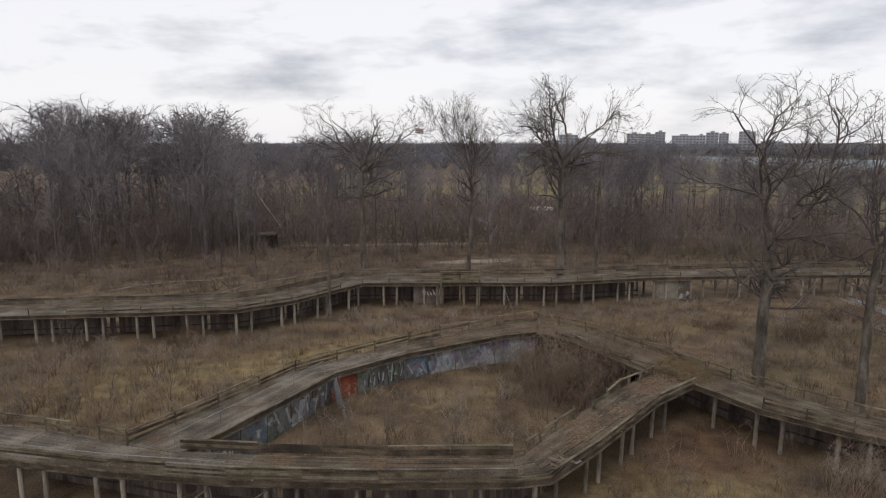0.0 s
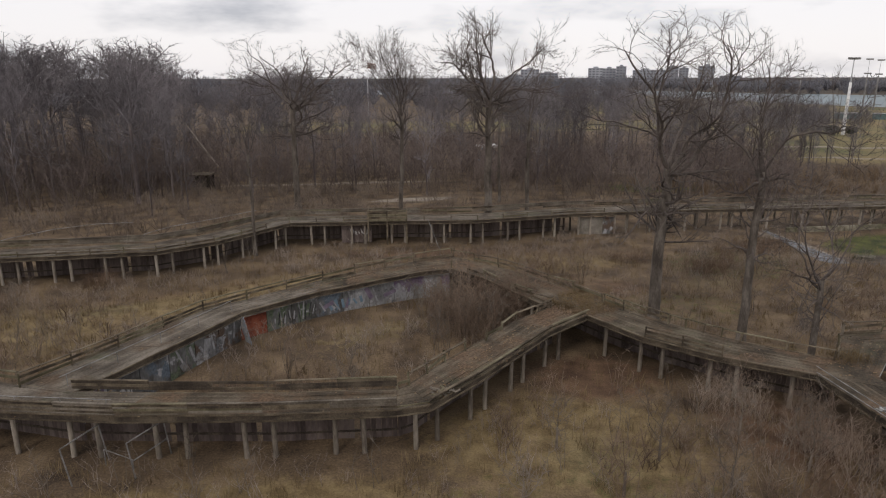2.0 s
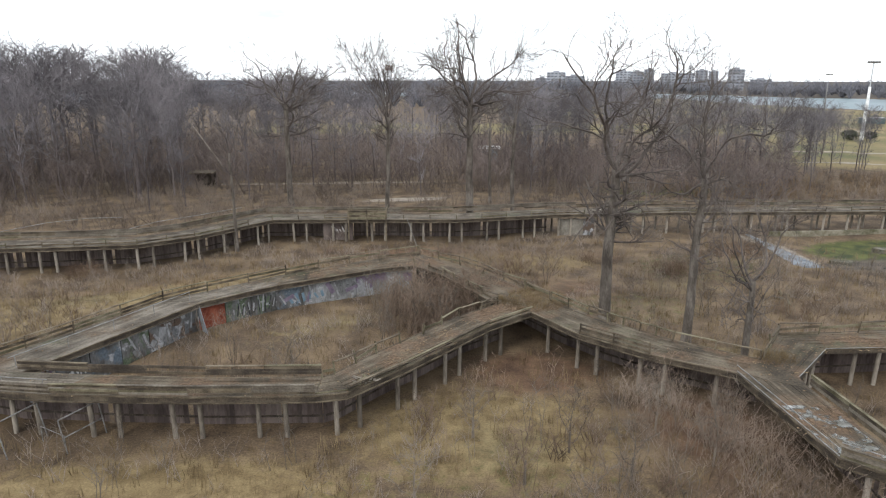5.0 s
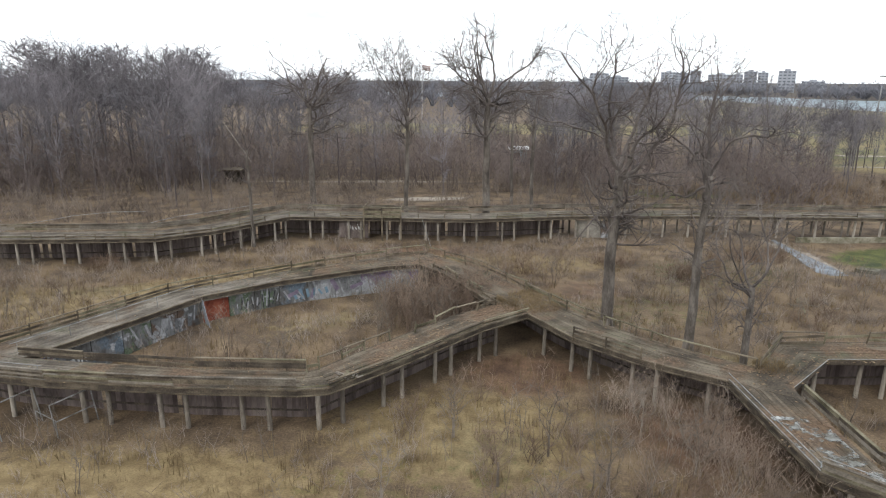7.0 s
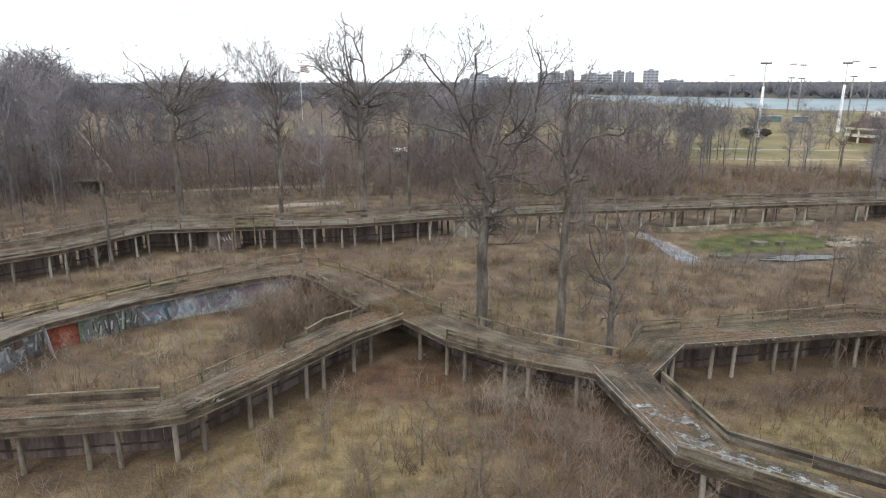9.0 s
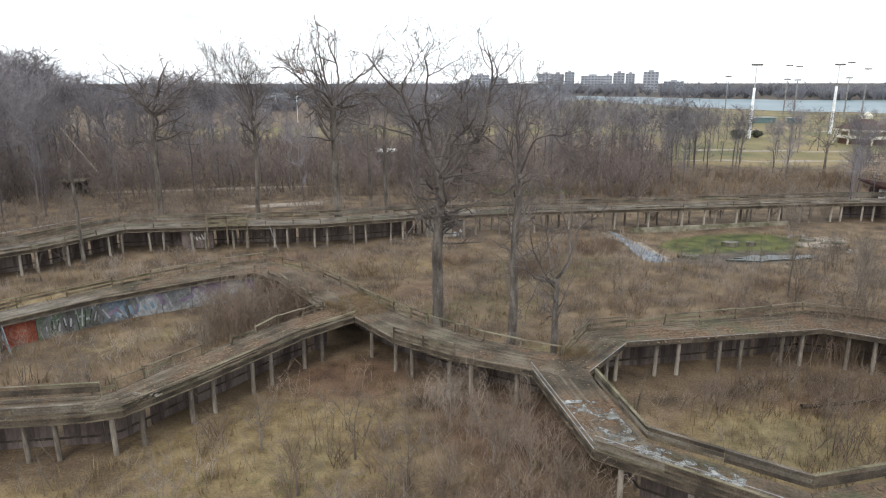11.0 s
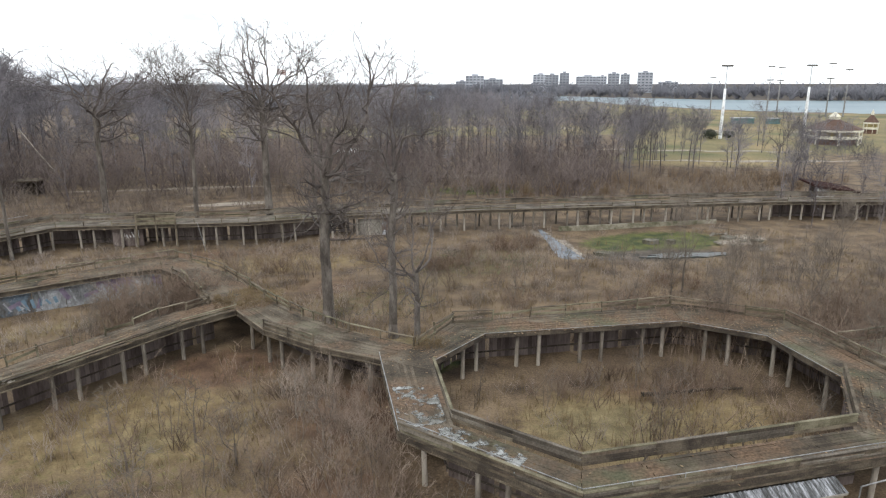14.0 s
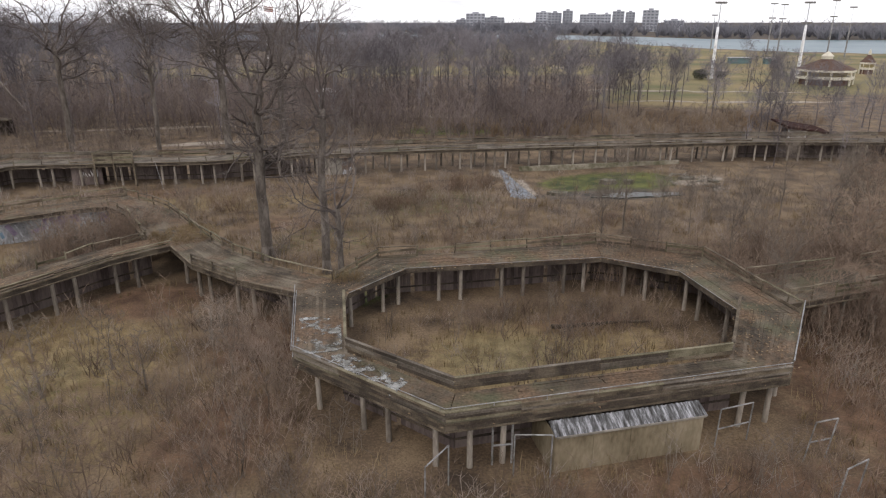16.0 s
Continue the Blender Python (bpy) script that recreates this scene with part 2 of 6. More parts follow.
# ---- geometry helpers ----
class Geo:
    """Collects vertices and faces of one mesh."""

    def __init__(self):
        self.v, self.f = [], []

    def box(self, a, b, w, h, up=(0, 0, 1), jitter=0.0):
        """A beam from a to b, w wide and h deep, centred on the line."""
        a, b = Vector(a), Vector(b)
        d = (b - a).normalized()
        s = d.cross(Vector(up))
        s = s.normalized() if s.length > 1e-5 else Vector((1, 0, 0))
        u = s.cross(d)
        i = len(self.v)
        for p in (a, b):
            for x, y in ((-1, -1), (1, -1), (1, 1), (-1, 1)):
                self.v.append(tuple(p + s * (x * w / 2) + u * (y * h / 2)))
        self.f += [(i, i + 1, i + 2, i + 3), (i + 7, i + 6, i + 5, i + 4)] + [(i + k, i + 4 + k, i + 4 + (k + 1) % 4, i + (k + 1) % 4) for k in range(4)]
        return self

    def prism(self, poly, z0, z1):
        i, n = len(self.v), len(poly)
        self.v += [(x, y, z0) for x, y in poly] + [(x, y, z1) for x, y in poly]
        self.f += [tuple(range(i + n - 1, i - 1, -1)), tuple(range(i + n, i + 2 * n))]
        self.f += [(i + k, i + (k + 1) % n, i + n + (k + 1) % n, i + n + k) for k in range(n)]
        return self

    def tube(self, pts, radii, sides=4):
        i0, n = len(self.v), len(pts)
        ref = Vector((0.31, 0.95, 0.05))
        for k, (p, r) in enumerate(zip(pts, radii)):
            d = (pts[min(k + 1, n - 1)] - pts[max(k - 1, 0)]).normalized()
            s = d.cross(ref)
            if s.length < 0.05:
                s = d.cross(Vector((1, 0, 0)))
            s.normalize()
            t = d.cross(s)
            for j in range(sides):
                a = 2 * math.pi * j / sides
                self.v.append(tuple(p + s * (math.cos(a) * r) + t * (math.sin(a) * r)))
        for k in range(n - 1):
            a, b = i0 + k * sides, i0 + (k + 1) * sides
            self.f += [(a + j, a + (j + 1) % sides, b + (j + 1) % sides, b + j) for j in range(sides)]
        self.f.append(tuple(i0 + (n - 1) * sides + j for j in range(sides)))
        return self

    def mesh(self, name, material, smooth=False):
        me = bpy.data.meshes.new(name)
        me.from_pydata(self.v, [], self.f)
        me.materials.append(material)
        if smooth:
            me.polygons.foreach_set("use_smooth", [True] * len(me.polygons))
        me.update()
        return me


def array_mesh(name, verts, quads, material):
    """A mesh out of numpy arrays of vertices and same-sized faces."""
    me = bpy.data.meshes.new(name)
    k = quads.shape[1]
    me.vertices.add(len(verts)); me.loops.add(quads.size); me.polygons.add(len(quads))
    me.vertices.foreach_set("co", np.ascontiguousarray(verts, np.float32).ravel())
    me.loops.foreach_set("vertex_index", np.ascontiguousarray(quads, np.int32).ravel())
    me.polygons.foreach_set("loop_start", np.arange(0, quads.size, k, dtype=np.int32))
    me.polygons.foreach_set("loop_total", np.full(len(quads), k, np.int32))
    me.materials.append(material)
    me.update(calc_edges=True)
    return me


def thing(name, at, label, category, group="", kind=""):
    ob = new(name)
    ob.location = at
    ob.empty_display_size = 0.3
    return tagged(ob, label, category, group, kind)


def part(name, data, parent, label="", at=None):
    """A mesh under a thing. World coordinates, unless at gives its own matrix within the thing's space."""
    ob = new(name, data)
    ob.parent = parent
    top, off = parent, Vector((0, 0, 0))
    while top is not None:
        off += top.location
        top = top.parent
    if at is None:
        ob.location = -off
    else:
        ob.matrix_basis = Matrix.Translation(-off) @ at
    if label:
        tagged(ob, label)
    return ob


def smoothstep(a, b, x):
    t = np.clip((x - a) / (b - a), 0, 1)
    return t * t * (3 - 2 * t)


def fbm(x, y, scale, seed):
    """Cheap smooth value noise on arrays, 0 to 1."""
    out, amp, tot = np.zeros_like(x), 1.0, 0.0
    for o in range(3):
        fx, fy = x / scale * 2 ** o + 17.3 * seed, y / scale * 2 ** o - 9.1 * seed
        ix, iy = np.floor(fx), np.floor(fy)
        tx, ty = fx - ix, fy - iy
        tx, ty = tx * tx * (3 - 2 * tx), ty * ty * (3 - 2 * ty)
        h = lambda a, b: np.modf(np.abs(np.sin(a * 127.1 + b * 311.7 + seed * 74.7) * 43758.5453))[0]
        out += amp * ((h(ix, iy) * (1 - tx) + h(ix + 1, iy) * tx) * (1 - ty) + (h(ix, iy + 1) * (1 - tx) + h(ix + 1, iy + 1) * tx) * ty)
        tot += amp
        amp *= 0.5
    return out / tot


# ---- ground: one sheet to the horizon ----
def bank(theta, near):
    """Distance of the river's near or far bank along a bearing, degrees from straight ahead."""
    if near:
        return np.interp(theta, (-60, 16, 20, 24, 30, 37, 50, 70), (640, 620, 620, 540, 480, 450, 480, 600))
    return np.interp(theta, (-60, 16, 24, 30, 37, 50, 70), (800, 780, 740, 690, 700, 770, 900))


def ground_z(x, y):
    near = smoothstep(260, 120, np.hypot(x - 20, y - 60))
    z = near * ((fbm(x, y, 14.0, 3) - 0.5) * 0.35 + (fbm(x, y, 3.0, 5) - 0.5) * 0.16)
    # the sunken enclosure has silted up towards its graffiti wall
    z = z + 0.55 * np.clip(ellipse(x, y, -1.0, 44.0, 14.0, 6.5, 38) * 3, 0, 1)
    return z


def ellipse(x, y, cx, cy, rx, ry, turn=0.0):
    c, s = math.cos(radians(turn)), math.sin(radians(turn))
    u, v = ((x - cx) * c + (y - cy) * s) / rx, (-(x - cx) * s + (y - cy) * c) / ry
    return 1 - np.hypot(u, v)


def build_ground():
    far = np.cumsum(np.geomspace(1.2, 160, 62))
    xs = np.concatenate([(-70 - far)[::-1], np.arange(-70, 125.01, 1.25), 125 + far])
    ys = np.concatenate([(-20 - np.cumsum(np.geomspace(2, 400, 24)))[::-1], np.arange(-20, 130.01, 1.25), 130 + far])
    X, Y = np.meshgrid(xs, ys)
    x, y = X.ravel(), Y.ravel()
    z = ground_z(x, y)
    d, th = np.hypot(x, y), np.degrees(np.arctan2(x, np.maximum(y, 1e-3)))
    wet = smoothstep(0, 25, d - bank(th, True)) * smoothstep(0, 25, bank(th, False) - d) * (y > 0)
    z -= 2.0 * wet
    pond = np.clip(ellipse(x, y, 60, 67.5, 13.5, 8.5, 6) * 3, 0, 1)
    z -= 0.25 * pond
    nx, ny = len(xs), len(ys)
    idx = np.arange(nx * ny).reshape(ny, nx)
    q = np.stack([idx[:-1, :-1], idx[:-1, 1:], idx[1:, 1:], idx[1:, :-1]], -1).reshape(-1, 4)
    me = array_mesh("ground", np.stack([x, y, z], 1), q, M_GROUND)
    me.polygons.foreach_set("use_smooth", [True] * len(me.polygons))
    n1, n2 = fbm(x, y, 9.0, 1), fbm(x, y, 30.0, 2)
    straw = np.maximum.reduce([np.clip(e, 0, 1) for e in (
        ellipse(x, y, 13, 30, 11, 8) * 1.4, ellipse(x, y, 2, 17, 22, 10) * 1.0, ellipse(x, y, -4, 24.5, 15, 4.5) * 1.5, ellipse(x, y, 42, 27, 11, 6) * 1.6, ellipse(x, y, 17, 22, 14, 12) * .5,
        ellipse(x, y, -12, 55, 16, 5, 30) * 1.5, ellipse(x, y, 15, 64, 16, 6) * 1.3, ellipse(x, y, 0, 43, 8, 5, 30) * .5, ellipse(x, y, -26, 47, 14, 9) * 1.1)])
    straw = straw * 0.72 + 0.34 * n1 + 0.12 * n2 - 0.06
    lawn = np.clip(smoothstep(140, 160, y) * smoothstep(21, 25, np.degrees(np.arctan2(x - 22, y + 4))) * smoothstep(0, 20, bank(th, True) - d) + smoothstep(212, 224, y) * smoothstep(-70, -45, x) * smoothstep(275, 262, y) + smoothstep(290, 310, y) * smoothstep(20, 60, x) * smoothstep(0, 20, bank(th, True) - d), 0, 1)
    lawn = np.maximum(lawn, np.clip(ellipse(x, y, 112, 150, 40, 26) * 2, 0, 1))
    lawn *= 0.75 * (d < 900)
    moss = np.maximum.reduce([np.clip(ellipse(x, y, 61, 69, 12, 6.5, 8) * 2.0, 0, 1), np.clip(ellipse(x, y, 48, 108, 16, 6) * 1.5, 0, 1), np.clip(ellipse(x, y, 38, 62, 12, 8), 0, 0.45), np.clip(ellipse(x, y, 27, 50, 9, 6), 0, 0.4), np.clip(ellipse(x, y, 12, 24, 12, 6), 0, 0.35), np.clip(ellipse(x, y, 30.8, 36.3, 2.6, 1.8) * 2, 0, 0.8), np.clip(ellipse(x, y, 43, 104, 9, 5) * 2, 0, 0.3)])
    mud = np.clip(ellipse(x, y, 58, 63, 13, 4.5, 6) * 1.3, 0, 0.75) + 0.8 * (d > bank(th, False) - 5) * (y > 0)
    paved = np.maximum.reduce([np.clip(ellipse(x, y, 49.2, 69, 1.4, 8.5, 12) * 3, 0, 1), np.clip(ellipse(x, y, 72, 68, 4.5, 3, 20) * 2, 0, .6), np.clip(ellipse(x, y, 50, 125, 14, 3) * 2, 0, .7),
        np.clip(ellipse(x, y, -10, 116, 30, 1.8, 3) * 2, 0, .6), np.clip(ellipse(x, y, 5, 100, 9, 2.5, 10) * 2, 0, .7), np.clip(ellipse(x, y, 62, 60, 9, 1.6, 4) * 2, 0, .35),
        np.clip(ellipse(x, y, 118, 142, 34, 2.0, -8) * 3, 0, .8), np.clip(ellipse(x, y, 120, 165, 40, 2.5, -14) * 3, 0, .8), np.clip(ellipse(x, y, 150, 235, 70, 2.5, -20) * 3, 0, .7)])
    rust = np.maximum.reduce([np.clip(e, 0, 1) for e in (
        ellipse(x, y, 16.5, 37.5, 6, 4.5) * 1.6, ellipse(x, y, 25, 30, 5, 6, 30) * 1.5, ellipse(x, y, 24, 21, 6, 7) * 1.2, ellipse(x, y, 24, 55, 9, 7) * .8, ellipse(x, y, 5, 68, 22, 4) * .9,
        ellipse(x, y, 46, 31, 9, 3) * 1.0, ellipse(x, y, -16, 56, 20, 3, 25) * .7, ellipse(x, y, 48, 13, 14, 6) * 1.5, ellipse(x, y, 62, 20, 13, 14) * 1.8)]) * 0.6 + 0.42 * fbm(x, y, 12.0, 9) * (d < 140)
    olive = np.maximum.reduce([np.clip(e, 0, 1) for e in (
        ellipse(x, y, 14, 28.5, 6, 6, 40) * 1.0, ellipse(x, y, 40, 27, 8, 5) * 1.2, ellipse(x, y, 3, 45, 10, 4, 30) * .7, ellipse(x, y, 30, 40, 4, 3) * 1.3, ellipse(x, y, 33, 56, 9, 6) * .7, ellipse(x, y, -20, 52, 9, 3, 20) * .9)]) * 0.55 + 0.30 * fbm(x, y, 15.0, 14) * (d < 140)
    for nm, val in (("straw", straw), ("rust", rust), ("olive", olive), ("lawn", lawn), ("moss", moss), ("mud", mud), ("paved", paved)):
        a = me.attributes.new(nm, "FLOAT", "POINT")
        a.data.foreach_set("value", np.ascontiguousarray(val, np.float32))
    return tagged(new("ground", me), "flat ground of dead straw grass, leaf litter and distant lawn", "ground", kind="structure")


build_ground()


def build_river():
    th = np.radians(np.arange(-60, 70.1, 2.5))
    deg = np.degrees(th)
    a, b = bank(deg, True) - 5, bank(deg, False) + 5
    rows = []
    for f in (0, 0.5, 1):
        r = a + (b - a) * f
        rows.append(np.stack([r * np.sin(th), r * np.cos(th), np.full_like(r, -0.5)], 1))
    n = len(th)
    idx = np.arange(3 * n).reshape(3, n)
    q = np.stack([idx[:-1, :-1], idx[:-1, 1:], idx[1:, 1:], idx[1:, :-1]], -1).reshape(-1, 4)
    w = mat("river_water", [(0.10, 0.145, 0.16), (0.15, 0.20, 0.215)], 0.02, 0.2, 0.4, 0.1, spec=0.14)
    tagged(new("water", array_mesh("water", np.concatenate(rows), q, w)), "pale grey-blue river under the overcast sky", "river", kind="structure")


build_river()


# ---- boardwalks ----
DECK, POST_R = 2.75, 0.135
rnd = random.Random(7)


def along(poly, step, start=0.0):
    """Points and headings every step metres along a polyline."""
    pts = [Vector((p[0], p[1], 0)) for p in poly]
    out, left = [], start
    for a, b in zip(pts, pts[1:]):
        d = b - a
        n = d.length
        s = left
        while s < n:
            out.append((a + d * (s / n), d / n))
            s += step
        left = s - n
    return out


def shift(poly, off):
    """A polyline moved sideways (to its left for plus) with mitred corners."""
    pts = [Vector((p[0], p[1])) for p in poly]
    out = []
    for i, p in enumerate(pts):
        d0 = (p - pts[i - 1]).normalized() if i else (pts[1] - p).normalized()
        d1 = (pts[i + 1] - p).normalized() if i < len(pts) - 1 else d0
        n0, n1 = Vector((-d0.y, d0.x)), Vector((-d1.y, d1.x))
        m = (n0 + n1).normalized()
        out.append(tuple(p + m * (off / max(0.5, m.dot(n0)))))
    return out


def cylinder_mesh(name, r, h, material, sides=12):
    g = Geo()
    g.tube([Vector((0, 0, 0)), Vector((0, 0, h * 0.5)), Vector((0, 0, h - 0.03)), Vector((0, 0, h))], [r * 1.04, r, r * 0.97, r * 0.9], sides)
    return g.mesh(name, material, True)


POST_MESH = cylinder_mesh("post", POST_R, DECK + 0.15, M_POST)


def unit_board(name, material):
    """One metre long box, bevelled along its edges; scaled per board."""
    bm = bmesh.new()
    bmesh.ops.create_cube(bm, size=1.0)
    bmesh.ops.bevel(bm, geom=bm.edges[:], offset=0.06, segments=1, affect="EDGES")
    me = bpy.data.meshes.new(name)
    bm.to_mesh(me); bm.free()
    me.materials.append(material)
    return me


BOARD = unit_board("rail_board", M_RAIL)
BOARD_MOSSY = unit_board("rail_board", M_MOSSY)
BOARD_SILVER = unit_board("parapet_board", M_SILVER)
BOARD_DARK = unit_board("parapet_board", M_FASCIA)


def board_at(a, b, w, h, roll=0.0):
    """Matrix that lays the unit board from a to b."""
    a, b = Vector(a), Vector(b)
    d = b - a
    q = d.to_track_quat("X", "Z").to_matrix().to_4x4()
    return Matrix.Translation((a + b) / 2) @ q @ pose(0, 0, 0, roll) @ Matrix.Diagonal((d.length, w, h, 1))


def deck_piece(walkway, left, right, pieces=True, material=None):
    """Lengthwise boards between two edges given station by station; far walks as one joined part."""
    g = Geo()
    for (l0, r0), (l1, r1) in zip(zip(left, right), zip(left[1:], right[1:])):
        l0, r0, l1, r1 = (Vector((*p, 0)) for p in (l0, r0, l1, r1))
        n = max(1, int(((l1 - l0).length + (r1 - r0).length) / 2 / 3.6))
        boards = max(6, int(((r0 - l0).length + (r1 - l1).length) / 2 / 0.21))
        for k in range(boards):
            cuts = [0.0] + [(j + rnd.uniform(-0.38, 0.38)) / n for j in range(1, n)] + [1.0]
            for s in range(n):
                f0, f1 = (k + 0.015) / boards, (k + 0.985) / boards
                t0, t1 = cuts[s], cuts[s + 1] - 0.003
                quad = [l0.lerp(r0, f).lerp(l1.lerp(r1, f), t) for f, t in ((f0, t0), (f1, t0), (f1, t1), (f0, t1))]
                i, dz = len(g.v), rnd.uniform(-0.012, 0.012)
                za, zb = DECK + dz + rnd.uniform(-0.01, 0.01), DECK - 0.06
                g.v += [(p.x, p.y, za) for p in quad] + [(p.x, p.y, zb) for p in quad]
                g.f += [(i + 3, i + 2, i + 1, i), (i + 4, i + 5, i + 6, i + 7)] + [(i + j, i + (j + 1) % 4, i + 4 + (j + 1) % 4, i + 4 + j) for j in range(4)]
                if pieces:
                    part("deck_board", g.mesh("deck_board", material or M_PLANK), walkway)
                    g = Geo()
    if not pieces:
        tagged(part("decking", g.mesh("decking", material or M_PLANK), walkway), kind="stuff")


def beams(walkway, edge, inset, name="edge_beam", material=None, h=0.30, z=None, lip=True):
    g = Geo()
    e = shift(edge, inset)
    zc = DECK - 0.065 - h / 2 if z is None else z
    for a, b in zip(e, e[1:]):
        g.box((*a, zc), (*b, zc), 0.07, h)
    part(name, g.mesh(name, material or M_FASCIA), walkway)
    if lip:
        out = shift(edge, inset * -0.4)
        for k, (zz, hh) in enumerate(((DECK - 0.025, 0.075), (DECK - 0.385, 0.06))):
            g = Geo()
            for a, b in zip(out, out[1:]):
                g.box((*a, zz), (*b, zz), 0.09, hh)
            part("edge_lip", g.mesh("edge_lip", M_RAIL), walkway)


def posts(walkway, edge, inset, gaps=(3.0, 1.55), start=0.6):
    e = shift(edge, inset)
    total = sum((Vector(b) - Vector(a)).length for a, b in zip(e, e[1:]))
    s, i = start, 0
    while s < total:
        (p, _), = along(e, 1e6, s)[:1] or [(None, None)]
        gz = float(ground_z(np.array([p.x]), np.array([p.y]))[0])
        part("post", POST_MESH, walkway, at=pose(p.x, p.y, -0.20 + min(0, gz), rnd.uniform(-1, 1), rnd.uniform(-1, 1), rnd.uniform(0, 90)))
        s += gaps[i % len(gaps)] * rnd.uniform(0.985, 1.015)
        i += 1


def rail(walkway, edge, inset, rails=(0.93, 0.62, 0.30), step=2.1, gone=0.08, mossy=0.3, sag=0.04, decay=0.05):
    """Timber rail: posts with boards nailed on, some of them sagging or gone."""
    e = shift(edge, inset)
    for a, b in zip(e, e[1:]):
        a, b = Vector((*a, 0)), Vector((*b, 0))
        n = max(1, round((b - a).length / step))
        lean = [rnd.uniform(-decay, decay) for _ in range(n + 1)]
        for k in range(n + 1):
            p = a.lerp(b, k / n)
            if k < n or b == Vector((*e[-1], 0)):
                part("rail_post", BOARD if rnd.random() < 0.6 else BOARD_MOSSY, walkway, at=board_at((p.x, p.y, DECK - 0.25), (p.x + lean[k], p.y - lean[k], DECK + max(rails) + 0.04), 0.085, 0.085))
        for k in range(n):
            p, q = a.lerp(b, k / n), a.lerp(b, (k + 1) / n)
            for j, h in enumerate(rails):
                if rnd.random() < gone:
                    continue
                s0, s1 = rnd.uniform(-sag, sag), rnd.uniform(-sag, sag)
                wide, thick = (0.05, 0.16) if j else (0.16, 0.05)
                part("rail_board", BOARD_MOSSY if rnd.random() < mossy else BOARD, walkway,
                     at=board_at((p.x, p.y, DECK + h + s0 * 0.6), (q.x, q.y, DECK + h + s1 * 0.6), wide, thick))


def parapet(walkway, edge, inset, top=0.95, gone=0.0, first=2, dark=0.6, lean=0.0, pale=0.0):
    """Timber parapet of stacked boards with a cap; lean pushes its top outwards."""
    e, o = shift(edge, inset), shift(edge, inset + lean)
    for (a, b), (a2, b2) in zip(zip(e, e[1:]), zip(o, o[1:])):
        a, b, a2, b2 = (Vector((*p, 0)) for p in (a, b, a2, b2))
        n = max(1, round((b - a).length / 3.4))
        for k in range(n):
            step = (top - 0.06) / 4
            for j in range(first, 4):
                if rnd.random() < gone:
                    continue
                f = (j + 0.5) / 4
                p, q = a.lerp(b, (k + 0.003) / n).lerp(a2.lerp(b2, (k + 0.003) / n), f), a.lerp(b, (k + 0.997) / n).lerp(a2.lerp(b2, (k + 0.997) / n), f)
                z = DECK + 0.05 + step * (j + 0.5)
                part("parapet_board", BOARD_SILVER if rnd.random() < pale else BOARD_DARK if rnd.random() < dark else BOARD if rnd.random() < 0.7 else BOARD_MOSSY, walkway,
                     at=board_at((p.x, p.y, z + rnd.uniform(-.012, .012)), (q.x, q.y, z + rnd.uniform(-.012, .012)), 0.05, step * 0.9))
            if rnd.random() < gone:
                continue
            p, q = a2.lerp(b2, (k + 0.003) / n), a2.lerp(b2, (k + 0.997) / n)
            part("cap_board", BOARD_SILVER if rnd.random() < pale else BOARD if rnd.random() < dark else BOARD_MOSSY, walkway, at=board_at((p.x, p.y, DECK + top + 0.02), (q.x, q.y, DECK + top + 0.02), 0.16, 0.045))


def handrail(walkway, edge, inset, z, r=0.022, step=2.4, foot=0.0):
    """Thin pale pipe rail on slender stanchions."""
    pipe(walkway, edge, inset, DECK + z, r)
    for p, _ in along(shift(edge, inset), step, 0.4):
        g = Geo(); g.tube([Vector((p.x, p.y, DECK + foot)), Vector((p.x, p.y, DECK + z))], [r * 0.9] * 2, 6)
        part("stanchion", g.mesh("stanchion", M_STEEL), walkway)


def pipe(walkway, edge, inset, z, r=0.024):
    g = Geo()
    e = [Vector((*p, z)) for p in shift(edge, inset)]
    for a, b in zip(e, e[1:]):
        g.tube([a, b], [r, r], 6)
    part("edge_pipe", g.mesh("edge_pipe", M_EDGE), walkway, "thin pale galvanised pipe along the deck edge")


# edges of the walks, x and y, station by station (first: outer, second: inner)
SOUTH_OUT = [(-44, 36.3), (-34, 33.9), (-23, 31.3), (-16.6, 30.0), (-10.5, 29.2), (-3.1, 28.9), (3.6, 29.0)]
SOUTH_IN = [(-43, 39.6), (-33.2, 37.2), (-22.2, 34.4), (-13.7, 31.9), (-9.5, 31.5), (-2.8, 31.1), (3.6, 31.2)]
ARM_OUT = [(3.6, 29.0), (5.3, 29.4), (8.3, 32.6), (11.0, 35.8), (13.6, 38.9), (16.8, 41.6)]
ARM_IN = [(3.6, 31.2), (4.2, 31.6), (6.3, 34.4), (9.0, 37.6), (11.6, 40.7), (14.5, 43.2)]
WEST_OUT = [(-17.0, 32.7), (-13.9, 37.9), (-10.5, 44.0), (-2.8, 50.7), (4.7, 55.7), (8.4, 57.2)]
WEST_IN = [(-13.7, 31.8), (-10.6, 37.7), (-7.6, 43.6), (-2.9, 47.7), (5.2, 52.6), (8.0, 53.4)]
NORTH_OUT = [(8.4, 57.2), (14.2, 51.4), (18.7, 43.9)]
NORTH_IN = [(8.0, 53.4), (10.4, 50.8), (14.5, 43.2)]
EAST_OUT = [(16.8, 41.6), (19.4, 37.4), (23.0, 34.2), (27.2, 31.6)]
EAST_IN = [(18.7, 43.9), (21.9, 39.6), (25.2, 36.4), (29.4, 33.4)]
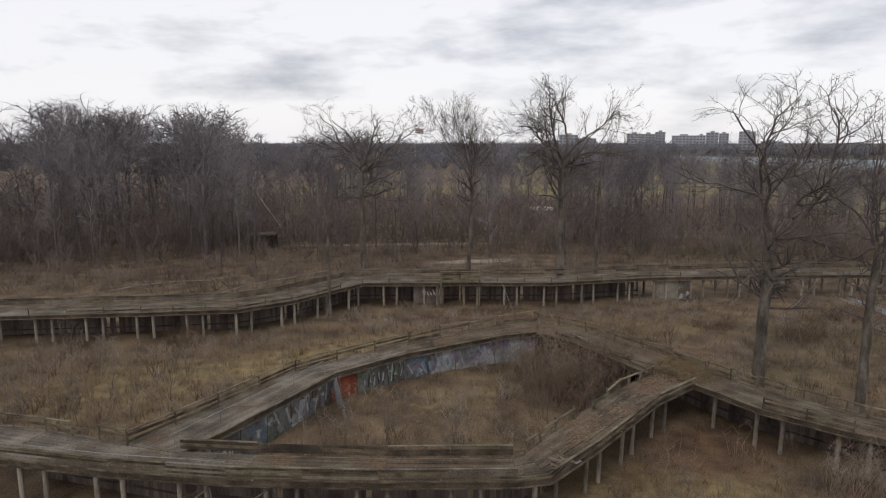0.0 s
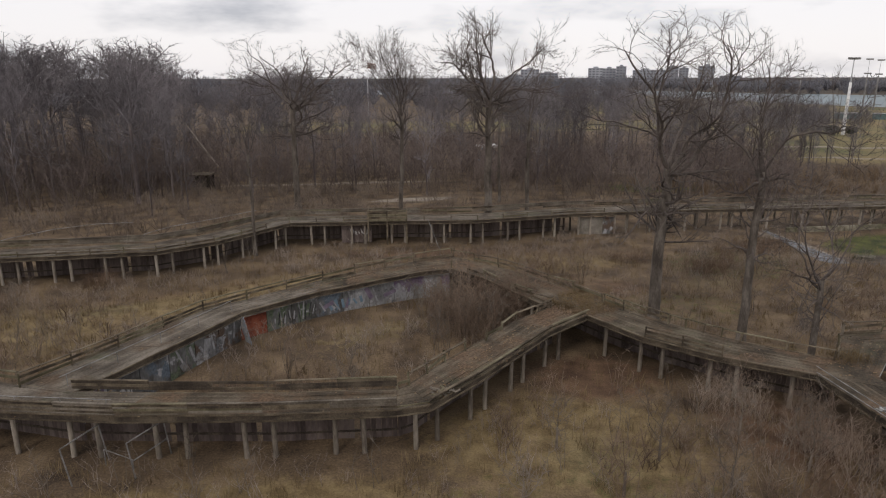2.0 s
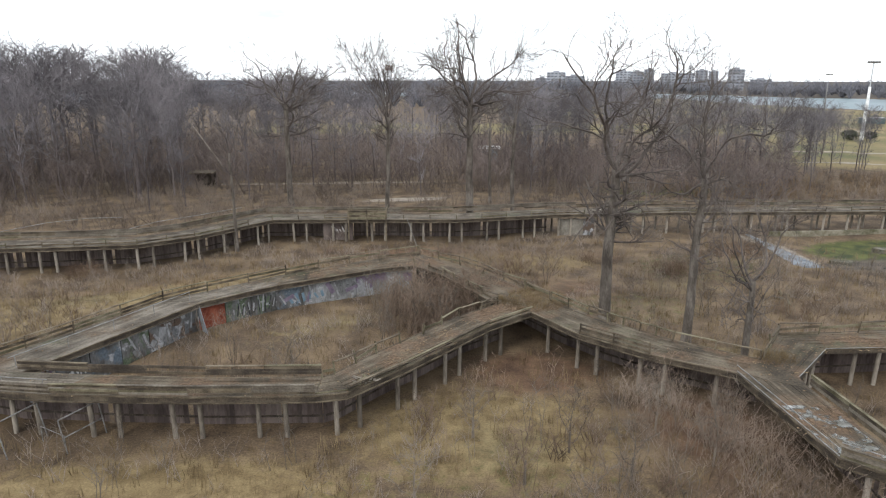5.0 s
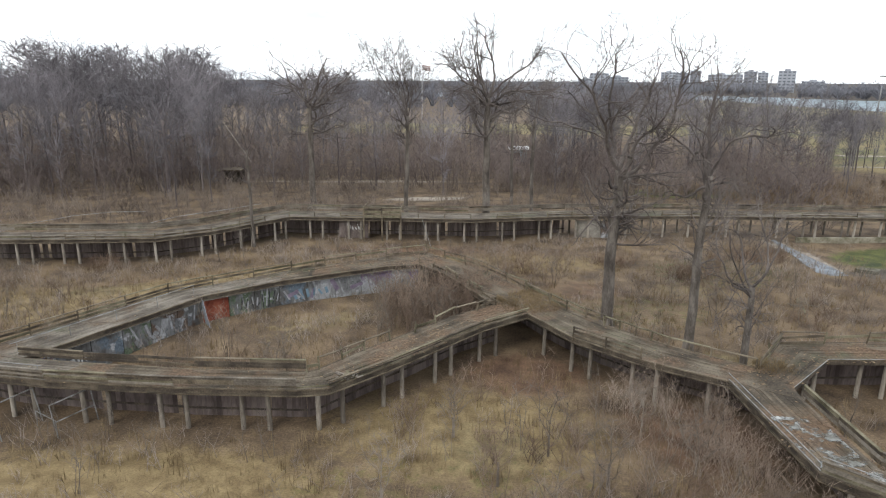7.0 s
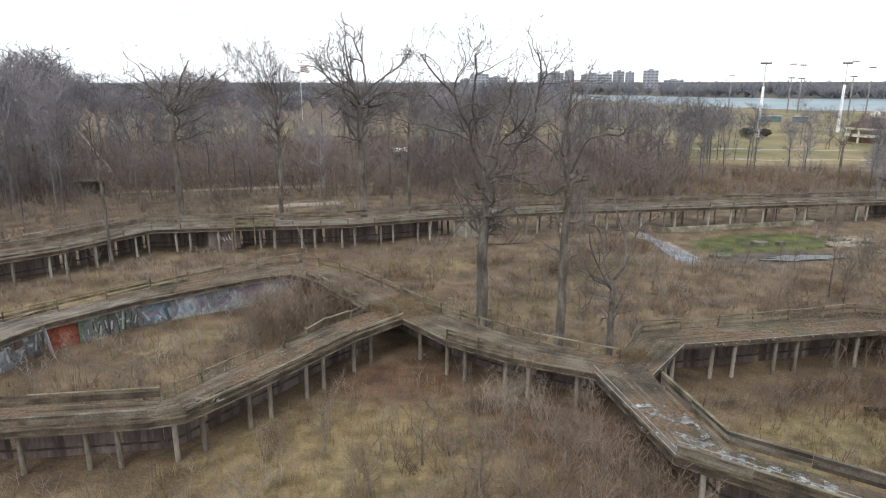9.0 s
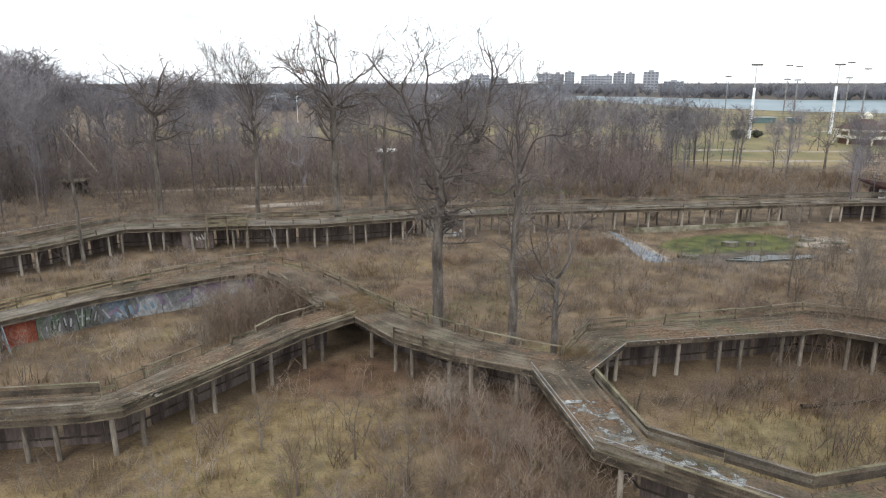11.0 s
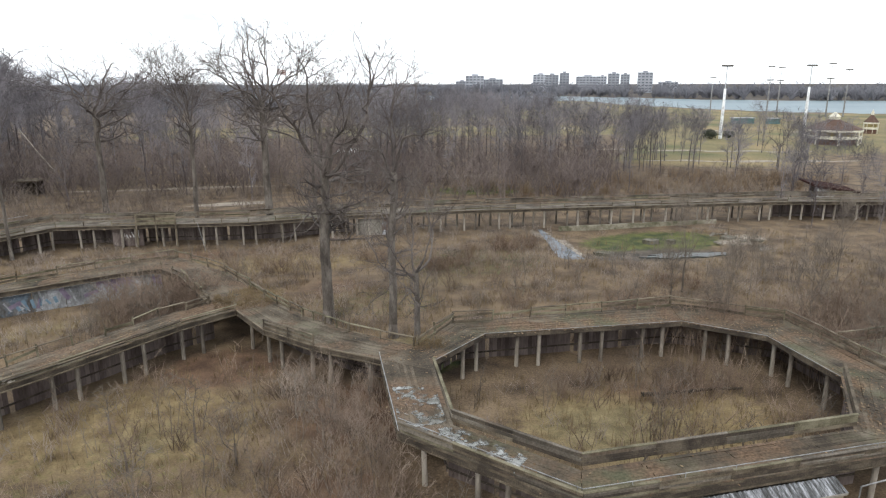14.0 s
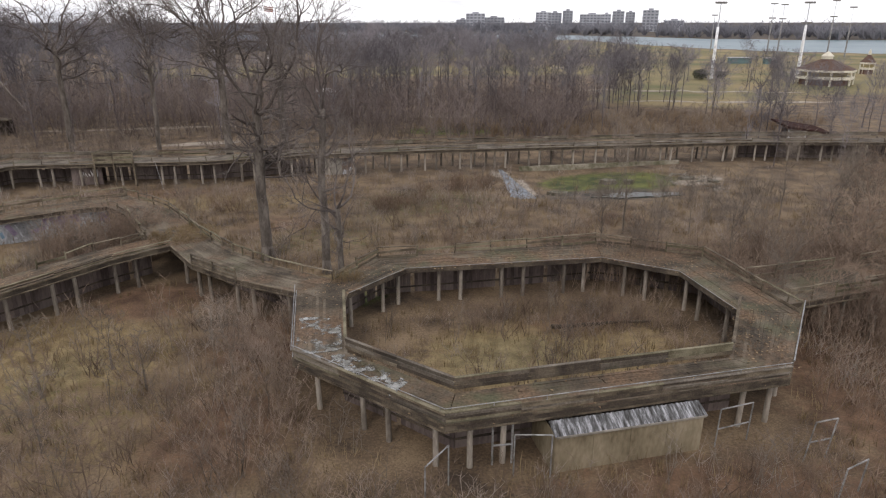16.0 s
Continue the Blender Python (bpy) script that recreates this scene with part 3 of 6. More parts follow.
OCT_OUT = [(29.4, 33.4), (32.3, 37.2), (48.9, 38.7), (55.6, 35.0), (56.6, 25.2), (51.7, 18.7), (34.9, 16.6), (27.9, 23.0), (27.2, 31.6)]
OCT_IN = [(30.4, 31.0), (34.2, 34.9), (48.3, 35.6), (52.6, 32.4), (53.2, 26.2), (49.8, 20.8), (35.6, 19.0), (30.6, 23.4), (30.3, 29.6)]
FAR_NEAR = [(-46, 57.8), (-38.5, 58.6), (-28.5, 59.6), (-19.8, 60.8), (-15.2, 64.2), (-9.1, 72.3), (0, 72.4), (12.4, 72.5), (24.5, 75.2), (39.0, 76.5), (62.0, 77.0), (84.0, 77.6), (102, 75.5), (125, 74)]
FAR_BACK = shift(FAR_NEAR, 3.3)


def walk_thing(label, at):
    return thing("boardwalk", at, label, "boardwalk", "elevated boardwalks")


south = walk_thing("weathered timber boardwalk on grey round piles above straw grass", (-6, 30, 0))
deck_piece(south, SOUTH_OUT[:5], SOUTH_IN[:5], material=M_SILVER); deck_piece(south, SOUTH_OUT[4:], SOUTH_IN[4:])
beams(south, SOUTH_OUT, 0.06); beams(south, SOUTH_IN, -0.06)
posts(south, SOUTH_OUT, 0.5, gaps=(1.5, 3.05), start=4.3)
parapet(south, SOUTH_OUT, 0.10, 0.62, 0.10, 0, 0.25, -0.12, 0.35)
handrail(south, SOUTH_OUT[:5], 0.02, 0.86, foot=0.55)
rail(south, SOUTH_IN[:3] + [(-17.0, 33.0)], -0.12, rails=(0.8, 0.45), mossy=0.6)
parapet(south, SOUTH_IN[3:], -0.08, 0.75, 0.28, 1, 0.8)

arm = walk_thing("litter-strewn timber boardwalk on piles beside the sunken enclosure", (11, 36, 0))
deck_piece(arm, ARM_OUT, ARM_IN)
beams(arm, ARM_OUT, 0.06); beams(arm, ARM_IN, -0.06)
posts(arm, ARM_OUT, 0.5, gaps=(1.5, 2.88), start=1.1)
parapet(arm, ARM_OUT, 0.10, 0.40, 0.5, 0, 0.35, -0.22)
rail(arm, ARM_IN[:4], -0.12, rails=(0.75, 0.4), gone=0.72, sag=0.2, decay=0.2)
rail(arm, ARM_IN[3:], -0.12, rails=(0.6, 0.3), gone=0.5, sag=0.2, decay=0.2)

west = walk_thing("timber boardwalk over a graffitied enclosure wall", (-8, 43, 0))
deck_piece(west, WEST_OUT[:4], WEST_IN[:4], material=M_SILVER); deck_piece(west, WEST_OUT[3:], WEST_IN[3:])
beams(west, WEST_OUT, -0.06); beams(west, WEST_IN, 0.06)
posts(west, WEST_OUT, -0.5)
rail(west, WEST_OUT, -0.12, rails=(0.8, 0.5, 0.2), step=3.0, mossy=0.5, gone=0.12, sag=0.10, decay=0.12)
handrail(west, WEST_IN[:3], 0.9, 0.72, 0.025, 3.2)
pipe(west, WEST_IN, -0.05, DECK - 0.42)

north = walk_thing("decaying timber boardwalk under overgrown brush", (13, 49, 0))
deck_piece(north, NORTH_OUT, NORTH_IN)
beams(north, NORTH_OUT, -0.06); beams(north, NORTH_IN, 0.06)
posts(north, NORTH_IN, 0.5)
rail(north, NORTH_OUT, -0.12, rails=(0.75, 0.4), step=2.6, gone=0.2, sag=0.2, decay=0.15); rail(north, NORTH_IN, 0.12, rails=(0.6, 0.3), gone=0.45, sag=0.25, decay=0.2)

east = walk_thing("timber boardwalk with a broken plank rail and mossy edge", (23, 36, 0))
deck_piece(east, EAST_OUT, EAST_IN)
g = Geo(); g.prism([(16.8, 41.6), (18.7, 43.9), (14.5, 43.2)], DECK - 0.06, DECK + 0.002)
part("corner_deck", g.mesh("corner_deck", M_PLANK), east)
beams(east, EAST_OUT, 0.06); beams(east, EAST_IN, -0.06)
posts(east, EAST_OUT, 0.55, start=1.3)
rail(east, EAST_OUT[1:3], 0.0, rails=(0.72, 0.44, 0.16), gone=0.0, sag=0.06, mossy=0.1)
rail(east, EAST_IN[:2], -0.12, rails=(0.7, 0.35), mossy=0.7, gone=0.2, sag=0.15, decay=0.12)
rail(east, EAST_IN[1:3], -0.12, rails=(0.62,), step=1.05, mossy=1.0, gone=0.15, sag=0.12, decay=0.12)
rail(east, EAST_IN[2:], -0.12, rails=(0.6,), mossy=0.8, gone=0.0, sag=0.1)

octagon = walk_thing("eight-sided timber boardwalk loop round a straw-grown enclosure", (42, 27, 0))
deck_piece(octagon, OCT_OUT, OCT_IN)
g = Geo(); g.prism([(29.4, 33.4), (27.2, 31.6), (30.3, 29.6), (30.4, 31.0)], DECK - 0.06, DECK + 0.002)
part("corner_deck", g.mesh("corner_deck", M_PLANK), octagon)
beams(octagon, OCT_OUT, -0.06); beams(octagon, OCT_IN, 0.06, lip=False)
posts(octagon, OCT_OUT[4:7], -0.55); posts(octagon, OCT_OUT[6:8], -0.5, gaps=(2.75, 1.55, 3.1), start=0.9); posts(octagon, OCT_IN[:5], 0.5)
rail(octagon, OCT_OUT[:5], -0.12, rails=(0.78, 0.48, 0.18), step=2.8, gone=0.2, sag=0.15, decay=0.14)
parapet(octagon, OCT_OUT[5:8], -0.10, 0.60, 0.06, 0, 0.3, 0.14, 0.2)
handrail(octagon, OCT_OUT[5:8], 0.03, 0.80, foot=0.5)
parapet(octagon, OCT_IN[4:], 0.08, 0.85, 0.0, 1, 0.4, pale=0.3)
pipe(octagon, OCT_IN[:5], -0.02, DECK + 0.03)
pipe(octagon, OCT_OUT[7:], 0.08, DECK + 0.5); pipe(octagon, OCT_OUT[7:], 0.02, DECK + 0.12)
pipe(octagon, OCT_OUT[4:6], 0.06, DECK + 0.9, 0.035)

far_walk = walk_thing("long timber boardwalk on pale piles in front of woodland", (0, 73, 0))
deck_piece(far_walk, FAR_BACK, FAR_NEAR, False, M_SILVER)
beams(far_walk, FAR_NEAR, 0.06); beams(far_walk, FAR_BACK, -0.06)
posts(far_walk, FAR_NEAR, 0.45, gaps=(1.5, 3.1), start=3.25); posts(far_walk, FAR_BACK[8:12], -0.45)
rail(far_walk, FAR_NEAR, 0.10, rails=(0.5, 0.22), step=3.4, gone=0.35, sag=0.08)
parapet(far_walk, FAR_BACK, -0.10, 0.85, 0.12, 1, 0.15, pale=0.75)


# spur leading away east of the loop
SPUR_NEAR = [(56.7, 26.6), (66.0, 28.6), (80.0, 32.6)]
SPUR_BACK = [(56.0, 30.4), (65.2, 32.0), (79.0, 36.0)]
spur = walk_thing("overgrown timber boardwalk leading off the loop", (66, 30, 0))
deck_piece(spur, SPUR_BACK, SPUR_NEAR, False)
beams(spur, SPUR_NEAR, 0.06); beams(spur, SPUR_BACK, -0.06)
posts(spur, SPUR_NEAR, 0.5); posts(spur, SPUR_BACK, -0.5)
rail(spur, SPUR_NEAR, 0.12, gone=0.3); rail(spur, SPUR_BACK, -0.12, gone=0.3)


# ---- walls under the walks ----
M_PLY = mat("stained_beige_plywood", [(0.12, 0.10, 0.066), (0.20, 0.172, 0.12), (0.28, 0.245, 0.18)], 0.7, 6.0, 0.85, 0.2, stretch=(1, 1, 0.4))
# Siding browns lifted and purpled to carry the haze over the under-deck dark.
M_DARKWALL = mat("hazed_timber_siding", [(0.062, 0.049, 0.048), (0.11, 0.09, 0.087), (0.17, 0.143, 0.137)], 0.7, 7.0, 0.9, 0.3, stretch=(1, 1, 0.3), per_island=0.3)
M_CONCRETE = mat("pale_weathered_concrete", [(0.12, 0.113, 0.10), (0.21, 0.20, 0.18), (0.30, 0.29, 0.265)], 0.6, 6.0, 0.9, 0.3)
M_WHITE = mat("chipped_white_paint", [(0.45, 0.45, 0.45), (0.70, 0.70, 0.69), (0.80, 0.80, 0.79)], 1.2, 9.0, 0.6, 0.1)


def siding(edge, inset, name, label, h=DECK - 0.42, miss=0.06):
    """Close-set upright boards under a deck, one joined part on a bottom beam."""
    w = thing(name, (edge[0][0], edge[0][1], 0), label, "wall", kind="structure")
    e = shift(edge, inset)
    g = Geo()
    for p, d in along(e, 0.29):
        if rnd.random() < miss:
            continue
        top = h - (rnd.random() < 0.12) * rnd.uniform(0.1, 0.9)
        side = Vector((-d.y, d.x, 0)) * rnd.uniform(-0.015, 0.015)
        g.box(p + side + Vector((0, 0, -0.15)), p + side + Vector((0, 0, top)), 0.275, 0.035, up=(d.y, -d.x, 0))
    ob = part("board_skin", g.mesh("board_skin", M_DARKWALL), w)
    tagged(ob, kind="stuff")
    g = Geo()
    for a, b in zip(e, e[1:]):
        g.box((*a, 0.5), (*b, 0.5), 0.09, 0.12)
    part("wall_beam", g.mesh("wall_beam", M_FASCIA), w)
    return w


# Walls added for the dark behind the piles; upright boards are assumed.
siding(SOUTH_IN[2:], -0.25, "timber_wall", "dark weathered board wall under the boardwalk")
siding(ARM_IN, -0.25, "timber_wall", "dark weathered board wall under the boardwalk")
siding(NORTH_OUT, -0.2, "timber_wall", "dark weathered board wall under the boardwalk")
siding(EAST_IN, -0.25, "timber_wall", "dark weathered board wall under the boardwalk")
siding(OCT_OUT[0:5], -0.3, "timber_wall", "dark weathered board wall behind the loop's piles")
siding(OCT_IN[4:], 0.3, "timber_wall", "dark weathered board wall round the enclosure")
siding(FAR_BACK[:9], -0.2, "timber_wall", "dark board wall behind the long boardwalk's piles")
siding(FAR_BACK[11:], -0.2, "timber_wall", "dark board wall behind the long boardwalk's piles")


def wall_material(name, main, tag, seed):
    m = mat(name, main, 0.8, 6.0, 0.9, 0.25, stretch=(1, 1, 0.5))
    patches(m, tag, 0.6, 0.50, 0.56, seed)
    patches(m, ((0.28, 0.28, 0.28), (0.42, 0.42, 0.43)), 0.9, 0.565, 0.61, seed + 9)
    return m


GREY = [(0.06, 0.058, 0.055), (0.13, 0.128, 0.125), (0.21, 0.21, 0.21)]
PALE = [(0.12, 0.12, 0.115), (0.24, 0.24, 0.24), (0.36, 0.365, 0.37)]
PANEL_LOOKS = [wall_material("graffiti_grey_blue", GREY, ((0.085, 0.105, 0.13), (0.15, 0.18, 0.21)), 1.0),
               wall_material("graffiti_grey_brown", GREY, ((0.085, 0.06, 0.045), (0.14, 0.10, 0.075)), 22.0),
               wall_material("graffiti_grey_green", GREY, ((0.07, 0.095, 0.06), (0.14, 0.165, 0.11)), 37.0),
               wall_material("graffiti_grey_violet", PALE, ((0.14, 0.10, 0.16), (0.22, 0.17, 0.24)), 55.0),
               wall_material("graffiti_pale", PALE, ((0.09, 0.09, 0.09), (0.16, 0.16, 0.165)), 71.0)]
M_RED = mat("red_sprayed_panel", [(0.11, 0.032, 0.02), (0.21, 0.058, 0.034), (0.28, 0.11, 0.07)], 1.2, 6.0, 0.8, 0.1)
M_SPRAY = mat("white_spray_paint", [(0.40, 0.39, 0.38), (0.55, 0.54, 0.52)], 3.0, 12.0, 0.7, 0.0)
M_CYAN = mat("pale_blue_spray_paint", [(0.11, 0.17, 0.22), (0.19, 0.27, 0.33)], 2.0, 10.0, 0.7, 0.0)
M_PALEPAINT = mat("weathered_grey_spray_paint", [(0.17, 0.17, 0.17), (0.28, 0.28, 0.285), (0.38, 0.38, 0.39)], 2.0, 10.0, 0.8, 0.0)
M_LILAC = mat("faded_lilac_spray_paint", [(0.13, 0.10, 0.14), (0.23, 0.185, 0.24)], 2.0, 10.0, 0.8, 0.0)
M_BLACKPAINT = mat("black_spray_paint", [(0.015, 0.015, 0.017), (0.04, 0.04, 0.045)], 2.0, 10.0, 0.7, 0.0)


def strokes(wall, a, b, z0, z1, n, material, seed, w=0.10):
    """Sprayed strokes on a wall face between a and b, as plain bars just proud of it."""
    r = random.Random(seed)
    a, b = Vector((*a, 0)), Vector((*b, 0))
    for k in range(n):
        p = a.lerp(b, (k + 0.2 + 0.3 * r.random()) / n)
        q = a.lerp(b, (k + 0.5 + 0.4 * r.random()) / n)
        g = Geo()
        za, zb = r.uniform(z0, z0 + (z1 - z0) * 0.3), r.uniform(z0 + (z1 - z0) * 0.35, z1)
        if r.random() < 0.5:
            za, zb = zb, za
        g.box((p.x, p.y, za), (q.x, q.y, zb), 0.012, w * r.uniform(0.7, 1.3))
        part("sprayed_bar", g.mesh("sprayed_bar", material), wall)


def enclosure_wall():
    w = thing("enclosure_wall", (-3, 47, 0), "graffiti-covered concrete enclosure wall in panels under the boardwalk", "wall", kind="structure")
    e = shift(WEST_IN[:6], 0.35)
    i = 0
    for s, (a, b) in enumerate(zip(e, e[1:])):
        n = max(1, round((Vector(b) - Vector(a)).length / 2.3))
        for k in range(n):
            p, q = Vector(a).lerp(Vector(b), (k + 0.012) / n), Vector(a).lerp(Vector(b), (k + 0.988) / n)
            red = s == 2 and k == 0
            look_ = M_RED if red else PANEL_LOOKS[(3 if s == 4 or (s == 3 and k == n - 1) else (1, 4, 2, 0, 4, 1, 0, 2)[(i * 3 + s) % 8])]
            g = Geo()
            g.box((p.x, p.y, DECK / 2 - 0.3), (q.x, q.y, DECK / 2 - 0.3), 0.14 + 0.01 * (i % 3), DECK - 0.15)
            part("panel", g.mesh("panel", look_), w, "red sprayed panel" if red else "")
            i += 1
    f = shift(WEST_IN[:6], 0.35 - 0.10)
    strokes(w, Vector(f[0]).lerp(Vector(f[1]), 0.30), Vector(f[0]).lerp(Vector(f[1]), 0.62), 0.8, 1.9, 8, M_SPRAY, 3)
    strokes(w, Vector(f[1]).lerp(Vector(f[2]), 0.10), Vector(f[1]).lerp(Vector(f[2]), 0.9), 0.4, 2.0, 5, PANEL_LOOKS[4], 4, 0.5)
    strokes(w, Vector(f[2]).lerp(Vector(f[3]), 0.45), Vector(f[2]).lerp(Vector(f[3]), 0.95), 0.5, 2.0, 7, M_BLACKPAINT, 5, 0.08)
    strokes(w, Vector(f[3]).lerp(Vector(f[4]), 0.10), Vector(f[3]).lerp(Vector(f[4]), 0.45), 0.7, 1.9, 6, M_CYAN, 6, 0.22)
    strokes(w, Vector(f[1]).lerp(Vector(f[2]), 0.05), Vector(f[1]).lerp(Vector(f[2]), 0.95), 0.7, 2.3, 6, M_PALEPAINT, 14, 0.16)
    strokes(w, Vector(f[2]).lerp(Vector(f[3]), 0.40), Vector(f[3]), 0.7, 2.3, 9, M_PALEPAINT, 15, 0.10)
    strokes(w, f[3], f[4], 0.7, 2.3, 8, M_PALEPAINT, 16, 0.13)
    strokes(w, f[3], f[4], 0.8, 2.2, 5, M_LILAC, 17, 0.3)
    strokes(w, f[0], Vector(f[0]).lerp(Vector(f[1]), 0.3), 0.7, 2.2, 6, M_LILAC, 18, 0.2)
    # leaning pale sheet at the wall's bend
    c = Vector(f[2])
    ls = thing("leaning_sheet", (c.x + 0.5, c.y - 0.5, 0), "pale metal sheet leaning against the graffiti wall", "sheet")
    g = Geo()
    g.box((c.x + 0.9, c.y - 1.0, -0.02), (c.x + 0.1, c.y - 0.25, 2.35), 0.95, 0.03, up=(0.7, 0.7, 0.3))
    part("sheet", g.mesh("sheet", mat("pale_blue_grey_sheet", [(0.20, 0.22, 0.25), (0.34, 0.36, 0.39)], 1.5, 9.0, 0.6, 0.1)), ls)


enclosure_wall()


def graffiti_panel():
    w = thing("graffiti_panel", (-1.6, 73.0, 0), "dark panel with white sprayed bars beneath the boardwalk", "panel")
    g = Geo(); g.box((-3.4, 73.2, 1.25), (0.1, 73.2, 1.25), 0.08, 2.3)
    part("backing", g.mesh("backing", M_DARKWALL), w)
    strokes(w, (-2.5, 73.14), (-0.3, 73.14), 1.0, 2.0, 7, M_SPRAY, 8, 0.08)
    strokes(w, (-2.4, 73.14), (-0.4, 73.14), 1.0, 1.6, 5, M_SPRAY, 9, 0.06)


graffiti_panel()


def block_wall():
    w = thing("block_wall", (27, 76.3, 0), "pale beige concrete block wall under the boardwalk", "wall", kind="structure")
    for k in range(3):
        g = Geo(); x = 25.2 + k * 1.5
        g.box((x, 76.0 + 0.05 * k, 1.0), (x + 1.46, 76.05 + 0.05 * k, 1.0), 0.2, 2.1)
        part("panel", g.mesh("panel", M_CONCRETE if k < 2 else PANEL_LOOKS[1]), w)


block_wall()


def lookout():
    w = thing("lookout_bay", (2, 72, 0), "pale boarded lookout bay on the long boardwalk", "lookout")
    for x0, x1, y in ((-0.2, 1.9, 72.15), (1.95, 4.1, 72.15)):
        for j in range(4):
            part("bay_board", BOARD if j % 2 else BOARD_MOSSY, w, at=board_at((x0, y, DECK + 0.2 + 0.27 * j), (x1, y, DECK + 0.2 + 0.27 * j), 0.05, 0.24))
    for x in (-0.25, 1.92, 4.15):
        part("bay_post", BOARD, w, at=board_at((x, 72.2, -0.2), (x, 72.2, DECK + 1.35), 0.16, 0.16))
    for x in (-0.25, 4.15):
        part("side_board", BOARD, w, at=board_at((x, 72.2, DECK + 1.2), (x, 75.4, DECK + 1.2), 0.05, 0.2))
    part("bay_cap", BOARD_MOSSY, w, at=board_at((-0.3, 72.15, DECK + 1.3), (4.2, 72.15, DECK + 1.3), 0.22, 0.05))


lookout()


# ---- shed, gates and pipe frames by the loop ----
def shed():
    s = thing("low_shed", (43.3, 17, 0), "low beige plywood shed with a peeling white corrugated roof", "shed")
    a, b = Vector((39.7, 16.55, 0)), Vector((46.9, 17.45, 0))
    n = (b - a).cross(Vector((0, 0, 1))).normalized() * -1
    for k in range(4):
        p, q = a.lerp(b, (k + 0.006) / 4), a.lerp(b, (k + 0.994) / 4)
        g = Geo(); g.box(p + Vector((0, 0, 0.86)), q + Vector((0, 0, 0.86)), 0.06, 2.02)
        part("front_panel", g.mesh("front_panel", M_PLY), s)
    for e in (a, b):
        g = Geo(); g.box(e + Vector((0, 0, 0.86)), e + n * 2.8 + Vector((0, 0, 0.86)), 0.06, 2.02)
        part("side_panel", g.mesh("side_panel", M_PLY), s)
    g = Geo()
    m = 120
    for dz in (0.0, -0.02):
        for k in range(m + 1):
            p = a.lerp(b, -0.01 + 1.02 * k / m)
            z = 0.018 * (1 if k % 4 in (1, 2) else -1) + dz
            lo, hi = p - n * 0.18, p + n * 0.62
            g.v += [(lo.x, lo.y, 1.93 + z), (hi.x, hi.y, 2.22 + z)]
    o = 2 * (m + 1)
    for k in range(m):
        q = 2 * k
        g.f += [(q, q + 2, q + 3, q + 1), (o + q, o + q + 1, o + q + 3, o + q + 2), (q, o + q, o + q + 2, q + 2), (q + 1, q + 3, o + q + 3, o + q + 1)]
    g.f += [(0, 1, o + 1, o), (2 * m, o + 2 * m, o + 2 * m + 1, 2 * m + 1)]
    m_roof = mat("peeling_white_roof", [(0.03, 0.028, 0.026), (0.12, 0.12, 0.12), (0.44, 0.44, 0.455)], 2.4, 20.0, 0.85, 0.3, stretch=(3.2, 0.5, 0.5))
    part("roof_sheet", g.mesh("roof_sheet", m_roof), s)
    g = Geo(); g.box(a - n * 0.2 + Vector((0, 0, 1.88)), b - n * 0.2 + Vector((0, 0, 1.88)), 0.04, 0.09)
    part("eave_trim", g.mesh("eave_trim", M_CONCRETE), s)


shed()


def pipe_frame(a, b, h, label, mid=True, lean=0.0, name="gate_frame", r=0.035):
    w = thing(name, (a[0], a[1], 0), label, "gate", "pipe frames")
    a, b = Vector((*a, -0.1)), Vector((*b, -0.1))
    up = Vector((lean, lean * 0.4, h + 0.1))
    for nm, p, q in (("upright", a, a + up), ("upright", b, b + up), ("top_rail", a + up, b + up)) + ((("mid_rail", a + up * 0.5, b + up * 0.5),) if mid else ()):
        g = Geo(); g.tube([p, p.lerp(q, 0.5), q], [r] * 3, 8)
        part(nm, g.mesh(nm, M_STEEL), w)


pipe_frame((51.2, 16.1), (52.4, 16.3), 1.9, "leaning pale pipe gate frame in dead weeds", lean=0.35)
pipe_frame((51.0, 13.5), (52.3, 14.0), 1.5, "bent pale pipe frame in dead weeds", mid=False, lean=0.2)
pipe_frame((49.5, 17.9), (47.7, 17.5), 2.0, "pale pipe frame beside the plywood shed", lean=0.05)
pipe_frame((37.1, 17.35), (38.0, 17.4), 2.05, "pale door frame in the dark under the deck", r=0.05)
pipe_frame((37.9, 16.5), (39.5, 16.3), 2.1, "pipe fence frame in front of the shed", mid=False)
pipe_frame((33.9, 14.9), (35.0, 16.2), 2.0, "leaning pipe frame beside the loop's corner", mid=False)
pipe_frame((-12.0, 27.4), (-11.2, 29.6), 2.1, "rusty pipe gate frame under the boardwalk", mid=False, lean=-0.25)
pipe_frame((-9.2, 27.9), (-8.2, 30.0), 2.0, "pale pipe gate standing open under the boardwalk", lean=-0.2)
pipe_frame((-11.1, 29.0), (-9.3, 28.0), 1.0, "low fallen pipe rail beside the open gate", mid=False, r=0.025)


def loose_pipe(pts, label):
    g = Geo()
    v = [Vector(p) for p in pts]
    g.tube(v, [0.035] * len(v), 6)
    tagged(new("bent_pipe", g.mesh("bent_pipe", M_STEEL)), label, "pipe")


loose_pipe([(-41, 66.5, 1.6), (-38, 68.5, 2.3), (-34, 70, 2.9), (-30, 71, 3.2), (-26, 71.2, 3.3)], "bent pale handrail pipe standing over the brush")
loose_pipe([(-24.6, 65.5, 2.5), (-23.2, 67.5, 2.9), (-21.5, 70, 3.05), (-17.5, 72.5, 3.3), (-13.5, 75.4, 3.6)], "bent pale handrail pipe curving behind the boardwalk")

